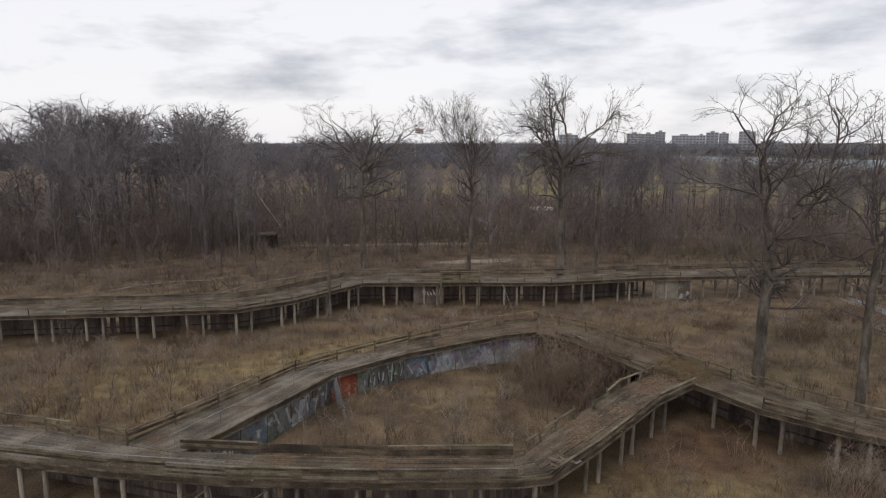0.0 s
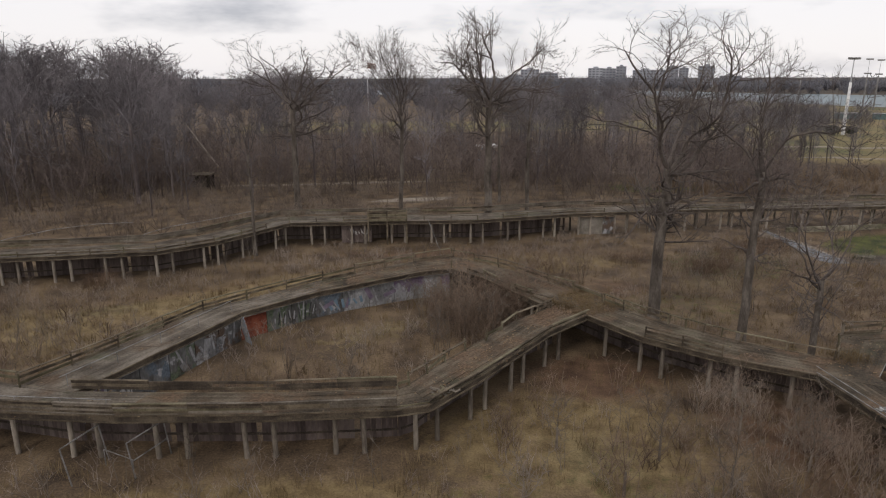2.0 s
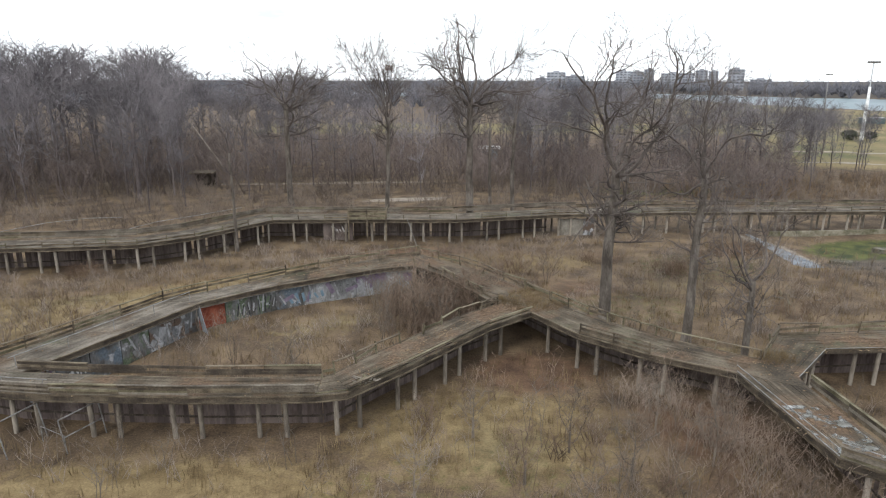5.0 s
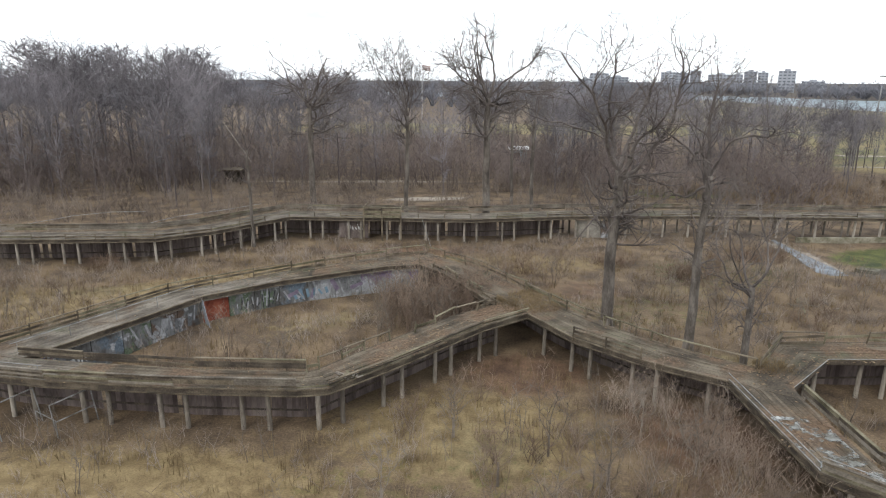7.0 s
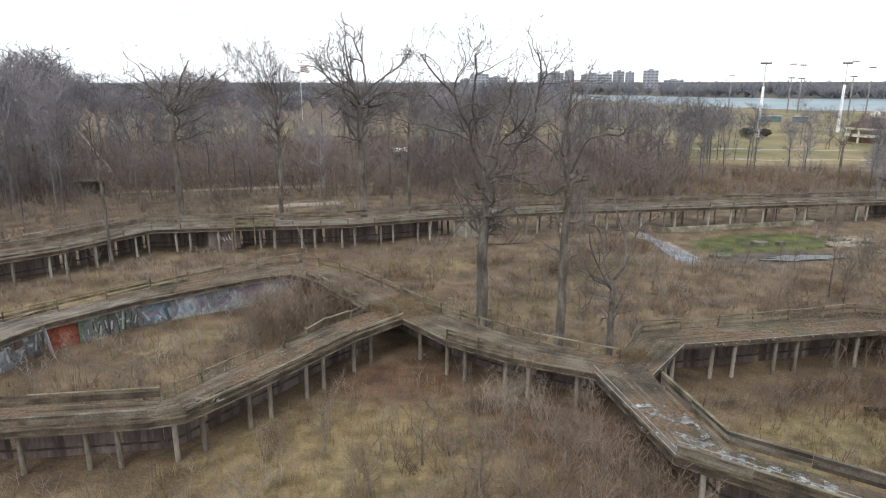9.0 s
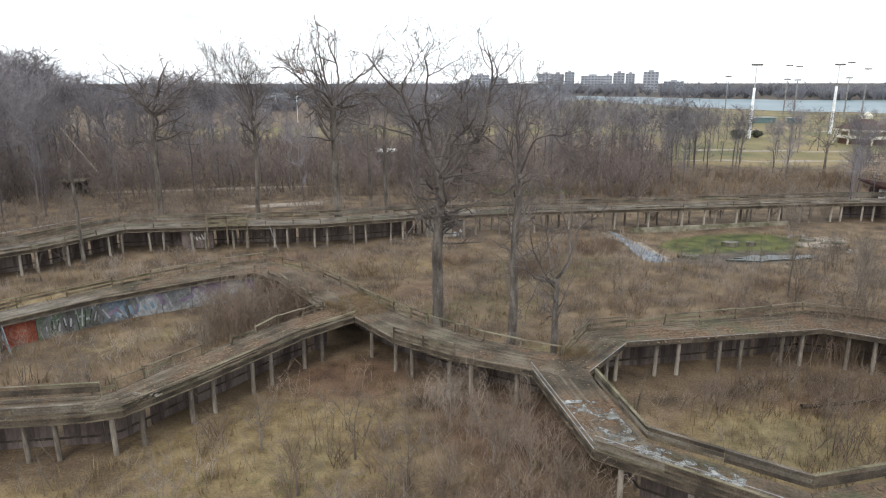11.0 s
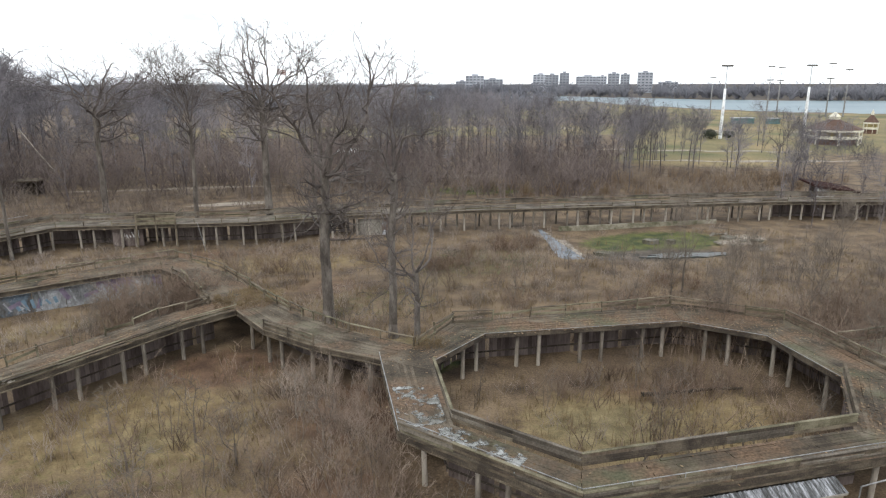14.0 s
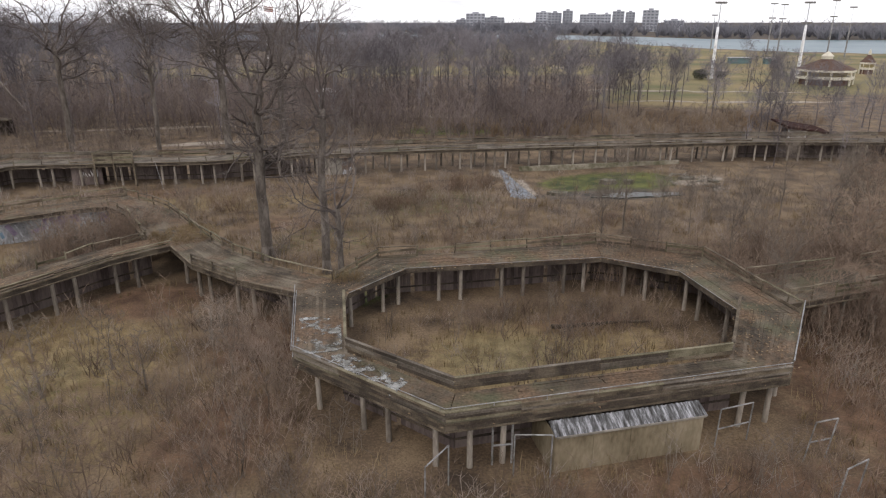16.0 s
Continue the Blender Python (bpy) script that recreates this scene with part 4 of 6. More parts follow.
loose_pipe([(6.6, 72.2, 2.9), (7.2, 71.2, 1.5), (7.8, 70.2, 0.0)], "pale pole leaning from the long boardwalk to the ground")

# ---- pond and concrete ----
def slab(name, poly, z0, z1, material, label, category):
    g = Geo(); g.prism(poly, z0, z1)
    ob = tagged(new(name, g.mesh(name, material)), label, category, kind="structure")
    return ob


slab("pond_wall", [(51.0, 75.0), (73.5, 76.9), (73.5, 77.2), (51.0, 75.3)], -0.4, 0.62, mat("mossy_pond_concrete", [(0.09, 0.09, 0.055), (0.19, 0.18, 0.14), (0.30, 0.285, 0.24)], 0.7, 4.0, 0.95, 0.4), "low pale concrete pond wall below the boardwalk", "wall")
slab("concrete_chute", [(48.4, 76.0), (48.9, 76.0), (49.3, 69), (50.0, 61.5), (48.6, 60.6), (47.2, 62.5), (47.9, 69)], -0.3, 0.10, mat("grey_blue_concrete", [(0.09, 0.10, 0.11), (0.17, 0.185, 0.20), (0.25, 0.27, 0.29)], 0.8, 5.0, 0.8, 0.2), "pale grey-blue concrete water chute", "chute")
M_ROCK = mat("mossy_grey_rock", [(0.05, 0.05, 0.03), (0.10, 0.098, 0.078), (0.18, 0.172, 0.155)], 0.9, 6.0, 0.95, 0.5)
M_POND = mat("murky_pond_water", [(0.03, 0.035, 0.03), (0.07, 0.075, 0.065)], 0.4, 3.0, 0.3, 0.05, spec=0.3)
M_RUBBLE = mat("broken_pale_concrete", [(0.08, 0.075, 0.062), (0.15, 0.142, 0.125), (0.25, 0.24, 0.22)], 1.2, 6.0, 0.95, 0.3, per_object=0.3)


def rubble_forms(n):
    """Ragged flat slabs with chamfered upper edges."""
    rr = random.Random(77)
    out = []
    for _ in range(n):
        m = rr.randint(5, 7)
        ring_ = [(rr.uniform(0.45, 0.95), 6.283 * (k + rr.uniform(-0.25, 0.25)) / m) for k in range(m)]
        v = [(r0 * math.cos(a), r0 * 0.7 * math.sin(a), -0.12) for r0, a in ring_] + [(r0 * math.cos(a), r0 * 0.7 * math.sin(a), 0.06) for r0, a in ring_]
        v += [(r0 * 0.9 * math.cos(a), r0 * 0.63 * math.sin(a), 0.10 + rr.uniform(-0.01, 0.02)) for r0, a in ring_] + [(0, 0, 0.11)]
        f = []
        for k in range(m):
            j = (k + 1) % m
            for o in (0, m):
                f += [(o + k, o + j, o + m + j), (o + k, o + m + j, o + m + k)]
            f.append((2 * m + k, 2 * m + j, 3 * m))
        out.append((np.array(v), np.array(f)))
    return out


r_ = random.Random(5)
ring = [(62 + (4.6 + r_.uniform(-1.4, 1.4)) * math.cos(a / 28 * 6.283), 62.0 + (1.1 + r_.uniform(-0.45, 0.45)) * math.sin(a / 28 * 6.283)) for a in range(28)]
slab("pond", ring, -0.42, 0.03, M_POND, "shallow murky pond with mossy banks", "pond")
for k, (x, y, s) in enumerate([(60.5, 68.6, 1.2), (63, 68.2, 0.8), (71, 69, 1.2), (73.2, 67, 1.0), (53, 63.5, 1.3)]):
    poly = [(x + s * r_.uniform(0.6, 1.1) * math.cos(a / 9 * 6.283), y + 0.55 * s * r_.uniform(0.6, 1.1) * math.sin(a / 9 * 6.283)) for a in range(9)]
    g = Geo(); g.prism(poly, -0.3, 0.22)
    tagged(new("flat_rock", g.mesh("flat_rock", M_ROCK)), "pale flat rock slab on the mossy pond bank", "rock", "pond rocks")


RUBBLE = [array_mesh("rubble", *slab_, M_RUBBLE) for slab_ in rubble_forms(6)]
rb = random.Random(31)
for k in range(26):
    cx, cy = (71.5, 70.5) if k < 14 else (72.0, 64.8)
    ob = new("rubble_block", RUBBLE[k % 6])
    sc = rb.uniform(0.3, 0.85)
    ob.matrix_world = pose(cx + rb.gauss(0, 1.7), cy + rb.gauss(0, 1.5), 0.02 + 0.03 * sc, rb.uniform(-16, 16), rb.uniform(-16, 16), rb.uniform(0, 360)) @ Matrix.Diagonal((sc, sc, sc, 1))
    tagged(ob, "broken grey concrete lump lying by the pond", "rubble", "pond rubble")


def debris(cx, cy, z, n, seed, label, spread=1.0, length=(0.5, 1.6)):
    """Heap of loose weathered boards."""
    r = random.Random(seed)
    h = thing("board_heap", (cx, cy, z), label, "debris")
    for k in range(n):
        x, y, a, ln = cx + r.gauss(0, spread), cy + r.gauss(0, spread * 0.7), r.uniform(0, 3.14), r.uniform(*length)
        zz = z + 0.05 + 0.04 * k * 0.3
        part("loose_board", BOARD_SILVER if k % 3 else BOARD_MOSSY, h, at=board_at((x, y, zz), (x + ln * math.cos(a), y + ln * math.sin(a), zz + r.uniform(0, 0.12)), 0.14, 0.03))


debris(6.0, 30.4, DECK, 18, 1, "small heap of pale broken boards on the deck", 0.32, (0.2, 0.6))
debris(47, 95, 0, 26, 2, "scattered pale boards of a collapsed walk", 4.5, (2.0, 4.5))
debris(41, 52, 0, 8, 3, "fallen boards lying in brush", 1.2)
M_PALE = mat("peeling_pale_coating", [(0.13, 0.13, 0.118), (0.25, 0.25, 0.232), (0.42, 0.42, 0.40)], 1.1, 7.0, 0.85, 0.2)


def peeling(m, scale, lo, hi):
    """Holes in a thin coating."""
    n, l = m.node_tree.nodes, m.node_tree.links
    geo, tex, mr = n.new("ShaderNodeNewGeometry"), n.new("ShaderNodeTexNoise"), n.new("ShaderNodeMapRange")
    tex.inputs["Scale"].default_value, tex.inputs["Detail"].default_value, tex.inputs["Roughness"].default_value = scale, 8.0, 0.65
    mr.inputs[1].default_value, mr.inputs[2].default_value = lo, hi
    l.new(geo.outputs["Position"], tex.inputs["Vector"]); l.new(tex.outputs["Fac"], mr.inputs[0])
    l.new(mr.outputs[0], n["Principled BSDF"].inputs["Alpha"])


peeling(M_PALE, 1.3, 0.50, 0.60)
g = Geo()
for poly in ([(27.75, 27.8), (27.95, 23.3), (30.3, 23.6), (30.1, 27.6)], [(28.1, 23.1), (32.6, 18.95), (33.6, 20.2), (30.3, 23.5)]):
    g.prism(poly, DECK + 0.024, DECK + 0.030)
part("peeling_coating", g.mesh("peeling_coating", M_PALE), octagon, "pale peeling coating on worn boards")


def fallen_log(a, b, r, label):
    g = Geo()
    a, b = Vector(a), Vector(b)
    pts = [a.lerp(b, k / 6) + Vector((rnd.uniform(-.12, .12), rnd.uniform(-.12, .12), rnd.uniform(-0.03, 0.05))) for k in range(7)]
    g.tube(pts, [r * (1 - 0.09 * k) for k in range(7)], 8)
    tagged(new("fallen_log", g.mesh("fallen_log", M_FASCIA, True)), label, "log")


fallen_log((43.2, 30.2, 0.2), (50.1, 30.4, 0.2), 0.15, "dark rotting log across the straw of the enclosure")
fallen_log((38.5, 20.8, 0.15), (40.4, 22.6, 0.9), 0.09, "pale broken branch against the parapet")


# ---- far structures ----
def white_hut():
    h = thing("small_hut", (19.3, 126, 0), "small grey-blue hut with a white flat roof", "hut")
    g = Geo(); g.box((17.8, 126, 1.4), (20.9, 126, 1.4), 3.0, 2.9)
    part("wall", g.mesh("wall", mat("grey_blue_boards", [(0.15, 0.18, 0.2), (0.25, 0.28, 0.30)], 0.8, 5.0, 0.8, 0.1)), h)
    g = Geo(); g.box((17.3, 126, 3.05), (21.4, 126, 3.05), 3.8, 0.4)
    part("roof", g.mesh("roof", M_WHITE), h)
    g = Geo(); g.box((18.2, 124.46, 1.2), (19.6, 124.46, 1.2), 0.06, 2.2)
    door = part("door", g.mesh("door", M_FASCIA), h)
    g = Geo(); g.box((19.3, 124.40, 1.1), (19.45, 124.40, 1.1), 0.06, 0.06)
    part("handle", g.mesh("handle", M_STEEL), door)
    h.location = (22.0, 145.3, 0)
    h.scale = (1.12, 1.12, 1.1)


white_hut()


def dark_shelter():
    h = thing("shelter", (-31, 112, 0), "small dark open shelter with a pale flat roof", "shelter")
    for x in (-32.8, -29.2):
        for y in (111, 113.5):
            g = Geo(); g.box((x, y, -0.1), (x, y, 2.4), 0.15, 0.15)
            part("upright", g.mesh("upright", M_FASCIA), h)
    g = Geo(); g.box((-33.1, 112.2, 2.5), (-28.9, 112.2, 2.5), 3.2, 0.22)
    part("roof", g.mesh("roof", M_RAIL), h)
    g = Geo(); g.box((-32.8, 113.5, 1.1), (-29.2, 113.5, 1.1), 0.08, 2.2)
    part("back_wall", g.mesh("back_wall", M_FASCIA), h)


dark_shelter()


def roof_hut():
    h = thing("roof_hut", (101, 92, 0), "low open hut with a dark red-brown tilted roof and white posts", "hut")
    dark = mat("dark_red_shingle", [(0.022, 0.012, 0.011), (0.05, 0.026, 0.023)], 0.8, 6.0, 1.0, 0.3, spec=0.05)
    g = Geo(); g.box((99.0, 94.2, 1.0), (103.6, 94.2, 0.9), 0.2, 2.2)
    part("back_wall", g.mesh("back_wall", M_DARKWALL), h)
    for k in range(4):
        g = Geo(); x = 98.2 + 0.95 * k
        g.box((x, 91.0, -0.1), (x, 91.0, 2.0 - 0.16 * k), 0.22, 0.22, up=(1, 0, 0))
        part("post", g.mesh("post", M_WHITE), h)
    g = Geo(); g.box((98.1, 91.0, 1.95), (101.2, 91.0, 1.55), 0.16, 0.35)
    part("lintel", g.mesh("lintel", M_WHITE), h)
    g = Geo(); g.box((98.2, 91.0, 0.35), (101.1, 91.0, 0.35), 0.12, 0.9)
    part("low_wall", g.mesh("low_wall", M_WHITE), h)
    g = Geo()
    g.v = [(97.2, 90.0, 2.35), (104.8, 90.0, 1.25), (104.8, 94.8, 1.75), (97.2, 94.8, 3.0), (97.2, 90.0, 2.75), (104.8, 90.0, 1.6), (104.8, 94.8, 2.05), (97.2, 94.8, 3.3)]
    g.f = [(3, 2, 1, 0), (4, 5, 6, 7), (0, 1, 5, 4), (1, 2, 6, 5), (2, 3, 7, 6), (3, 0, 4, 7)]
    part("roof", g.mesh("roof", dark), h)


roof_hut()


def pavilion(cx, cy, wide, high, label):
    h = thing("pavilion", (cx, cy, 0), label, "pavilion", "lawn pavilions")
    tint = mat("brown_roof_shingles", [(0.07, 0.045, 0.036), (0.12, 0.08, 0.065)], 0.5, 3.0, 0.9, 0.2)
    cream = mat("cream_paint", [(0.50, 0.46, 0.36), (0.66, 0.62, 0.50)], 0.5, 3.0, 0.7, 0.1)

    def ring(r, z, n=8, off=0.39):
        return [(cx + r * math.cos(off + 6.2832 * k / n), cy + r * math.sin(off + 6.2832 * k / n), z) for k in range(n)]

    def frustum(nm, r0, z0, r1, z1, m):
        g = Geo(); a, b = ring(r0, z0), ring(r1, z1)
        g.v = a + b
        g.f = [tuple(range(7, -1, -1)), tuple(range(8, 16))] + [(k, (k + 1) % 8, 8 + (k + 1) % 8, 8 + k) for k in range(8)]
        part(nm, g.mesh(nm, m), h)

    frustum("lower_wall", 6.2, -0.2, 6.2, 1.8, mat("shaded_brick", [(0.10, 0.06, 0.045), (0.16, 0.10, 0.08)], 0.5, 4.0, 0.9, 0.2))
    frustum("balcony", 7.7, 1.8, 7.7, 2.6, cream)
    frustum("upper_wall", 5.8, 2.6, 5.8, 4.0, mat("ochre_wall", [(0.20, 0.17, 0.08), (0.30, 0.26, 0.13)], 0.5, 4.0, 0.9, 0.1))
    frustum("eave", 7.9, 4.0, 7.9, 4.6, cream)
    frustum("roof", 7.9, 4.6, 1.4, 7.6, tint)
    frustum("cupola", 1.5, 7.6, 1.4, 8.4, cream)
    frustum("cupola_roof", 1.7, 8.4, 0.2, 9.8, cream)
    for k in range(8):
        a = 0.39 + 6.2832 * k / 8
        g = Geo(); x, y = cx + 7.45 * math.cos(a), cy + 7.45 * math.sin(a)
        g.box((x, y, -0.2), (x, y, 4.1), 0.35, 0.35, up=(1, 0, 0))
        part("column", g.mesh("column", cream), h)

    h.scale = (wide, wide, high)


pavilion(166.4, 180.4, 1.06, 0.95, "two-storey pavilion with brown hip roof, cream balcony and cupola")
pavilion(205.0, 212.6, 0.32, 0.86, "small brown-roofed pavilion with a cream cupola beyond the lawn")


M_PALEWALL = mat("pale_grey_wall", [(0.32, 0.33, 0.34), (0.45, 0.46, 0.47)], 0.3, 2.0, 0.8, 0.0)


def light_mast(x, y, h, base_r, low_bank, label, white=True):
    m = thing("light_mast", (x, y, 0), label, "light mast", "sports field light masts")
    g = Geo(); g.tube([Vector((x, y, -0.3)), Vector((x, y, h * 0.4)), Vector((x, y, h * 0.7))], [base_r, base_r * 0.85, base_r * 0.7], 10)
    part("pole", g.mesh("pole", M_WHITE if white else M_STEEL, True), m)
    g = Geo(); g.tube([Vector((x, y, h * 0.69)), Vector((x, y, h))], [base_r * 0.3, base_r * 0.25], 8)
    part("upper_pole", g.mesh("upper_pole", M_PALEWALL, True), m, "thin grey upper pole")
    for z in ((h, h * 0.72) if low_bank else (h,)):
        bar = Geo(); bar.box((x - 1.8, y, z), (x + 1.8, y, z), 0.14, 0.14)
        cross = part("crossarm", bar.mesh("crossarm", M_STEEL), m)
        for k in (-1.6, -0.8, 0.0, 0.8, 1.6):
            g = Geo(); g.box((x + k, y - 0.4, z + 0.26), (x + k, y + 0.2, z + 0.36), 0.5, 0.5)
            part("floodlight", g.mesh("floodlight", M_STEEL), cross)


light_mast(141, 199, 22.8, 0.55, False, "tall white floodlight mast by the field")
light_mast(180, 213.4, 23.2, 0.6, True, "tall white floodlight mast with two lamp banks")
for deg, d, h in ((33.0, 400, 25), (33.7, 400, 24.5), (37.0, 390, 26), (38.1, 395, 23), (28.9, 430, 19.5), (41.5, 400, 25)):
    light_mast(22 + d * math.sin(radians(deg)), -4 + d * math.cos(radians(deg)), h, 0.4, deg < 37.05 and deg > 30, "distant dark floodlight mast on the river lawn", False)


def tower(deg, d, w, h, label, seed):
    """Far apartment block: body, roof house, and rows of windows set into each face's bays."""
    x, y = 22 + d * math.sin(radians(deg)), -4 + d * math.cos(radians(deg))
    t = thing("apartment_tower", (x, y, 0), label, "building", "far shore buildings")
    t.rotation_euler = (0, 0, radians(-deg))
    body = Geo(); body.box((-w / 2, 0, h / 2), (w / 2, 0, h / 2), w * 0.7, h)
    tone = random.Random(seed).uniform(0.8, 1.2)
    wall = mat("far_facade", [(0.27 * tone, 0.275 * tone, 0.30 * tone), (0.36 * tone, 0.37 * tone, 0.395 * tone)], 0.05, 0.5, 0.9, 0.0)
    c = new("wall", body.mesh("wall", wall)); c.parent = t
    top = Geo(); top.box((-w / 6, 0, h + 1), (w / 6, 0, h + 1), w * 0.3, 2.2)
    c = new("roof_house", top.mesh("roof_house", wall)); c.parent = t
    glass = Geo()
    n, m = max(3, int(w / 4.5)), max(3, int(h / 3.4))
    for j in range(m):
        for i in range(n):
            xx, zz = -w / 2 + w * (i + 0.5) / n, h * (j + 0.5) / m
            glass.box((xx - w / n * 0.3, -w * 0.35 - 0.05, zz), (xx + w / n * 0.3, -w * 0.35 - 0.05, zz), 0.2, 1.7)
    c = tagged(new("window_grid", glass.mesh("window_grid", M_GLASS)), kind="stuff"); c.parent = t


M_GLASS = mat("dark_window_glass", [(0.12, 0.13, 0.15), (0.17, 0.18, 0.2)], 0.1, 1.0, 0.2, 0.0, spec=0.5)
for i, (deg, w, h) in enumerate(((9.4, 26, 23), (10.9, 30, 18), (14.9, 22, 25), (15.9, 18, 24), (16.9, 14, 27), (18.8, 34, 22), (20.0, 12, 22), (20.9, 16, 26), (21.8, 13, 25), (23.4, 20, 27), (25.2, 26, 14), (8.3, 20, 15))):
    tower(deg, 960 + 40 * (i % 3), w, h, "distant grey apartment block beyond the river", i)

for k, (x, y, w, h) in enumerate(((-160, 575, 18, 6), (-108, 590, 13, 6), (-52, 592, 15, 6), (7, 600, 17, 6), (57, 598, 18, 5.5), (98, 585, 16, 5))):
    b = thing("low_building", (x, y, 0), "distant low white building behind bare trees", "building", "distant low buildings")
    g = Geo(); g.box((x - w / 2, y, h / 2), (x + w / 2, y, h / 2), 8, h)
    part("wall", g.mesh("wall", M_PALEWALL), b)
    g = Geo(); g.box((x - w / 2 - 0.4, y, h + 0.15), (x + w / 2 + 0.4, y, h + 0.15), 9, 0.3)
    part("roof", g.mesh("roof", M_STEEL), b)


M_TEAL = mat("teal_painted_boards", [(0.08, 0.13, 0.13), (0.13, 0.19, 0.19)], 0.5, 3.0, 0.7, 0.1)
for x, y, w in ((190, 270, 9), (201, 265, 5)):
    b = thing("field_shelter", (x, y, 0), "low teal shelter with a pale roof beside the playing field", "shelter", "field shelters")
    g = Geo(); g.box((x - w / 2, y, 1.1), (x + w / 2, y - 1, 1.1), 3, 2.3)
    part("wall", g.mesh("wall", M_TEAL), b)
    g = Geo(); g.box((x - w / 2 - 0.3, y, 2.4), (x + w / 2 + 0.3, y - 1, 2.4), 3.8, 0.25)
    part("roof", g.mesh("roof", M_PALEWALL), b)


def flagpole(x, y, h):
    f = thing("flagpole", (x, y, 0), "tall pale flagpole with a striped flag above the trees", "flagpole")
    g = Geo(); g.tube([Vector((x, y, -0.2)), Vector((x, y, h))], [0.14, 0.08], 8)
    part("pole", g.mesh("pole", M_WHITE, True), f)
    for k in range(5):
        g = Geo(); z = h - 0.5 - 0.42 * k
        g.box((x + 0.1, y, z), (x + 3.8, y + 0.6, z - 0.4), 0.05, 0.4)
        part("stripe", g.mesh("stripe", M_RED if k % 2 == 0 else M_WHITE), f)


flagpole(-12.6, 298.0, 23.5)


# ---- bare trees ----
import collections


OAK = ((0, 0.3), (0.3, 0.8), (0.6, 1.0), (0.85, 0.82), (1, 0.35))
OVAL = ((0, 0.45), (0.25, 0.8), (0.55, 0.95), (0.8, 1.0), (0.93, 0.75), (1, 0.4))
FAN = ((0, 0.2), (0.45, 0.6), (0.8, 1.0), (1, 0.5))


def grown_tree(seed, height, fork, base, width, trunk_r, shape=OAK, buds=420, step=0.5, kill=0.8, reach=6.0, rays=12, ray_len=(1.2, 3.2), low=0.25, lean=(0, 0), twigs=3.0, twig_len=(0.4, 1.1), twig_r=0.014, tip=0.016, rise=0.10, knots=16, limbs=0.14):
    """Leafless tree whose limbs reach for buds in a clumped crown; short side branches on the bole; twigs as fine cones."""
    r, rg = random.Random(seed), np.random.RandomState(seed)
    us, fs = [a for a, _ in shape], [b for _, b in shape]
    lobes = [r.uniform(0.7, 1.15) for _ in range(7)]
    axis = lambda z: np.array((lean[0] * z, lean[1] * z))

    tops = [r.uniform(0.8, 1.0) for _ in range(7)]
    tops[r.randrange(7)] = 1.0

    def inside(spread):
        u, a = r.random() ** 0.7, r.uniform(0, 6.283)
        k = a / 6.283 * 7
        lob = lobes[int(k) % 7] * (1 - k % 1) + lobes[(int(k) + 1) % 7] * (k % 1)
        z = base + (height - base) * u * max(tops[int(k) % 7], 1.0 - 0.35 * abs(u - 0.5))
        rad = width / 2 * float(np.interp(u, us, fs)) * lob * r.random() ** spread
        return np.array((*(axis(z) + (rad * math.cos(a), rad * math.sin(a))), z))

    clumps = [inside(0.35) for _ in range(knots)]
    pts = []
    for k in range(buds):
        if k % 5 < 3:
            p = clumps[k % knots] + rg.normal(0, width * 0.075, 3)
            p[2] = min(p[2], height)
        else:
            p = inside(0.5)
        pts.append(p)
    ray_at = set()
    for _ in range(rays):
        z, a, ln, rs = height * low + (base + 1.0 - height * low) * r.random(), r.uniform(0, 6.283), r.uniform(*ray_len), r.uniform(-0.15, 0.5)
        ray_at.add(int(z / fork * max(4, int(fork / step))))
        for j in range(int(ln / 0.55) + 1):
            d = 0.5 + 0.55 * j
            pts.append(np.array((*(axis(z) + (d * math.cos(a + 0.06 * j), d * math.sin(a + 0.06 * j))), z + rs * d)) + rg.normal(0, 0.12, 3))
    bud = np.array(pts)
    # bole
    nt = max(4, int(fork / step))
    wob = np.cumsum(rg.normal(0, 0.018, (nt + 1, 2)), 0) * step * 2
    nodes = [np.array((*(axis(fork * k / nt) + wob[k]), -0.25 + (fork + 0.25) * k / nt)) for k in range(nt + 1)]
    parent = [-1] + list(range(nt))
    best, who = np.full(len(bud), 1e9), np.zeros(len(bud), int)
    alive = np.ones(len(bud), bool)
    fresh, kids = [i for i in range(int(nt * low), nt + 1) if i > 0.9 * nt or i in ray_at or r.random() < limbs], collections.Counter()
    for _ in range(150):
        P = np.array([nodes[i] for i in fresh])
        d = np.linalg.norm(bud[:, None, :] - P[None], axis=2)
        m = d.argmin(1)
        dm = d[np.arange(len(bud)), m]
        up = dm < best
        best[up], who[up] = dm[up], np.array(fresh)[m[up]]
        alive &= best > kill
        act = np.nonzero(alive & (best < reach))[0]
        if not len(act):
            break
        pull = {}
        for i in act:
            w = int(who[i])
            pull[w] = pull.get(w, 0) + (bud[i] - nodes[w]) / best[i]
        fresh = []
        for w, v in pull.items():
            if kids[w] > 2:
                continue
            v = v / (np.linalg.norm(v) + 1e-6) + np.array((0, 0, rise)) + rg.normal(0, 0.11, 3)
            if w > nt:
                h = nodes[w] - nodes[parent[w]]
                v = v + 0.45 * h / (np.linalg.norm(h) + 1e-6)
            q = nodes[w] + v / np.linalg.norm(v) * step
            kids[w] += 1
            parent.append(w)
            fresh.append(len(nodes))
            nodes.append(q)
        if not fresh:
            break
    n = len(nodes)
    area, child = np.zeros(n), [[] for _ in range(n)]
    for i in range(n - 1, 0, -1):
        if area[i] == 0:
            area[i] = 1.0
        area[parent[i]] += area[i]
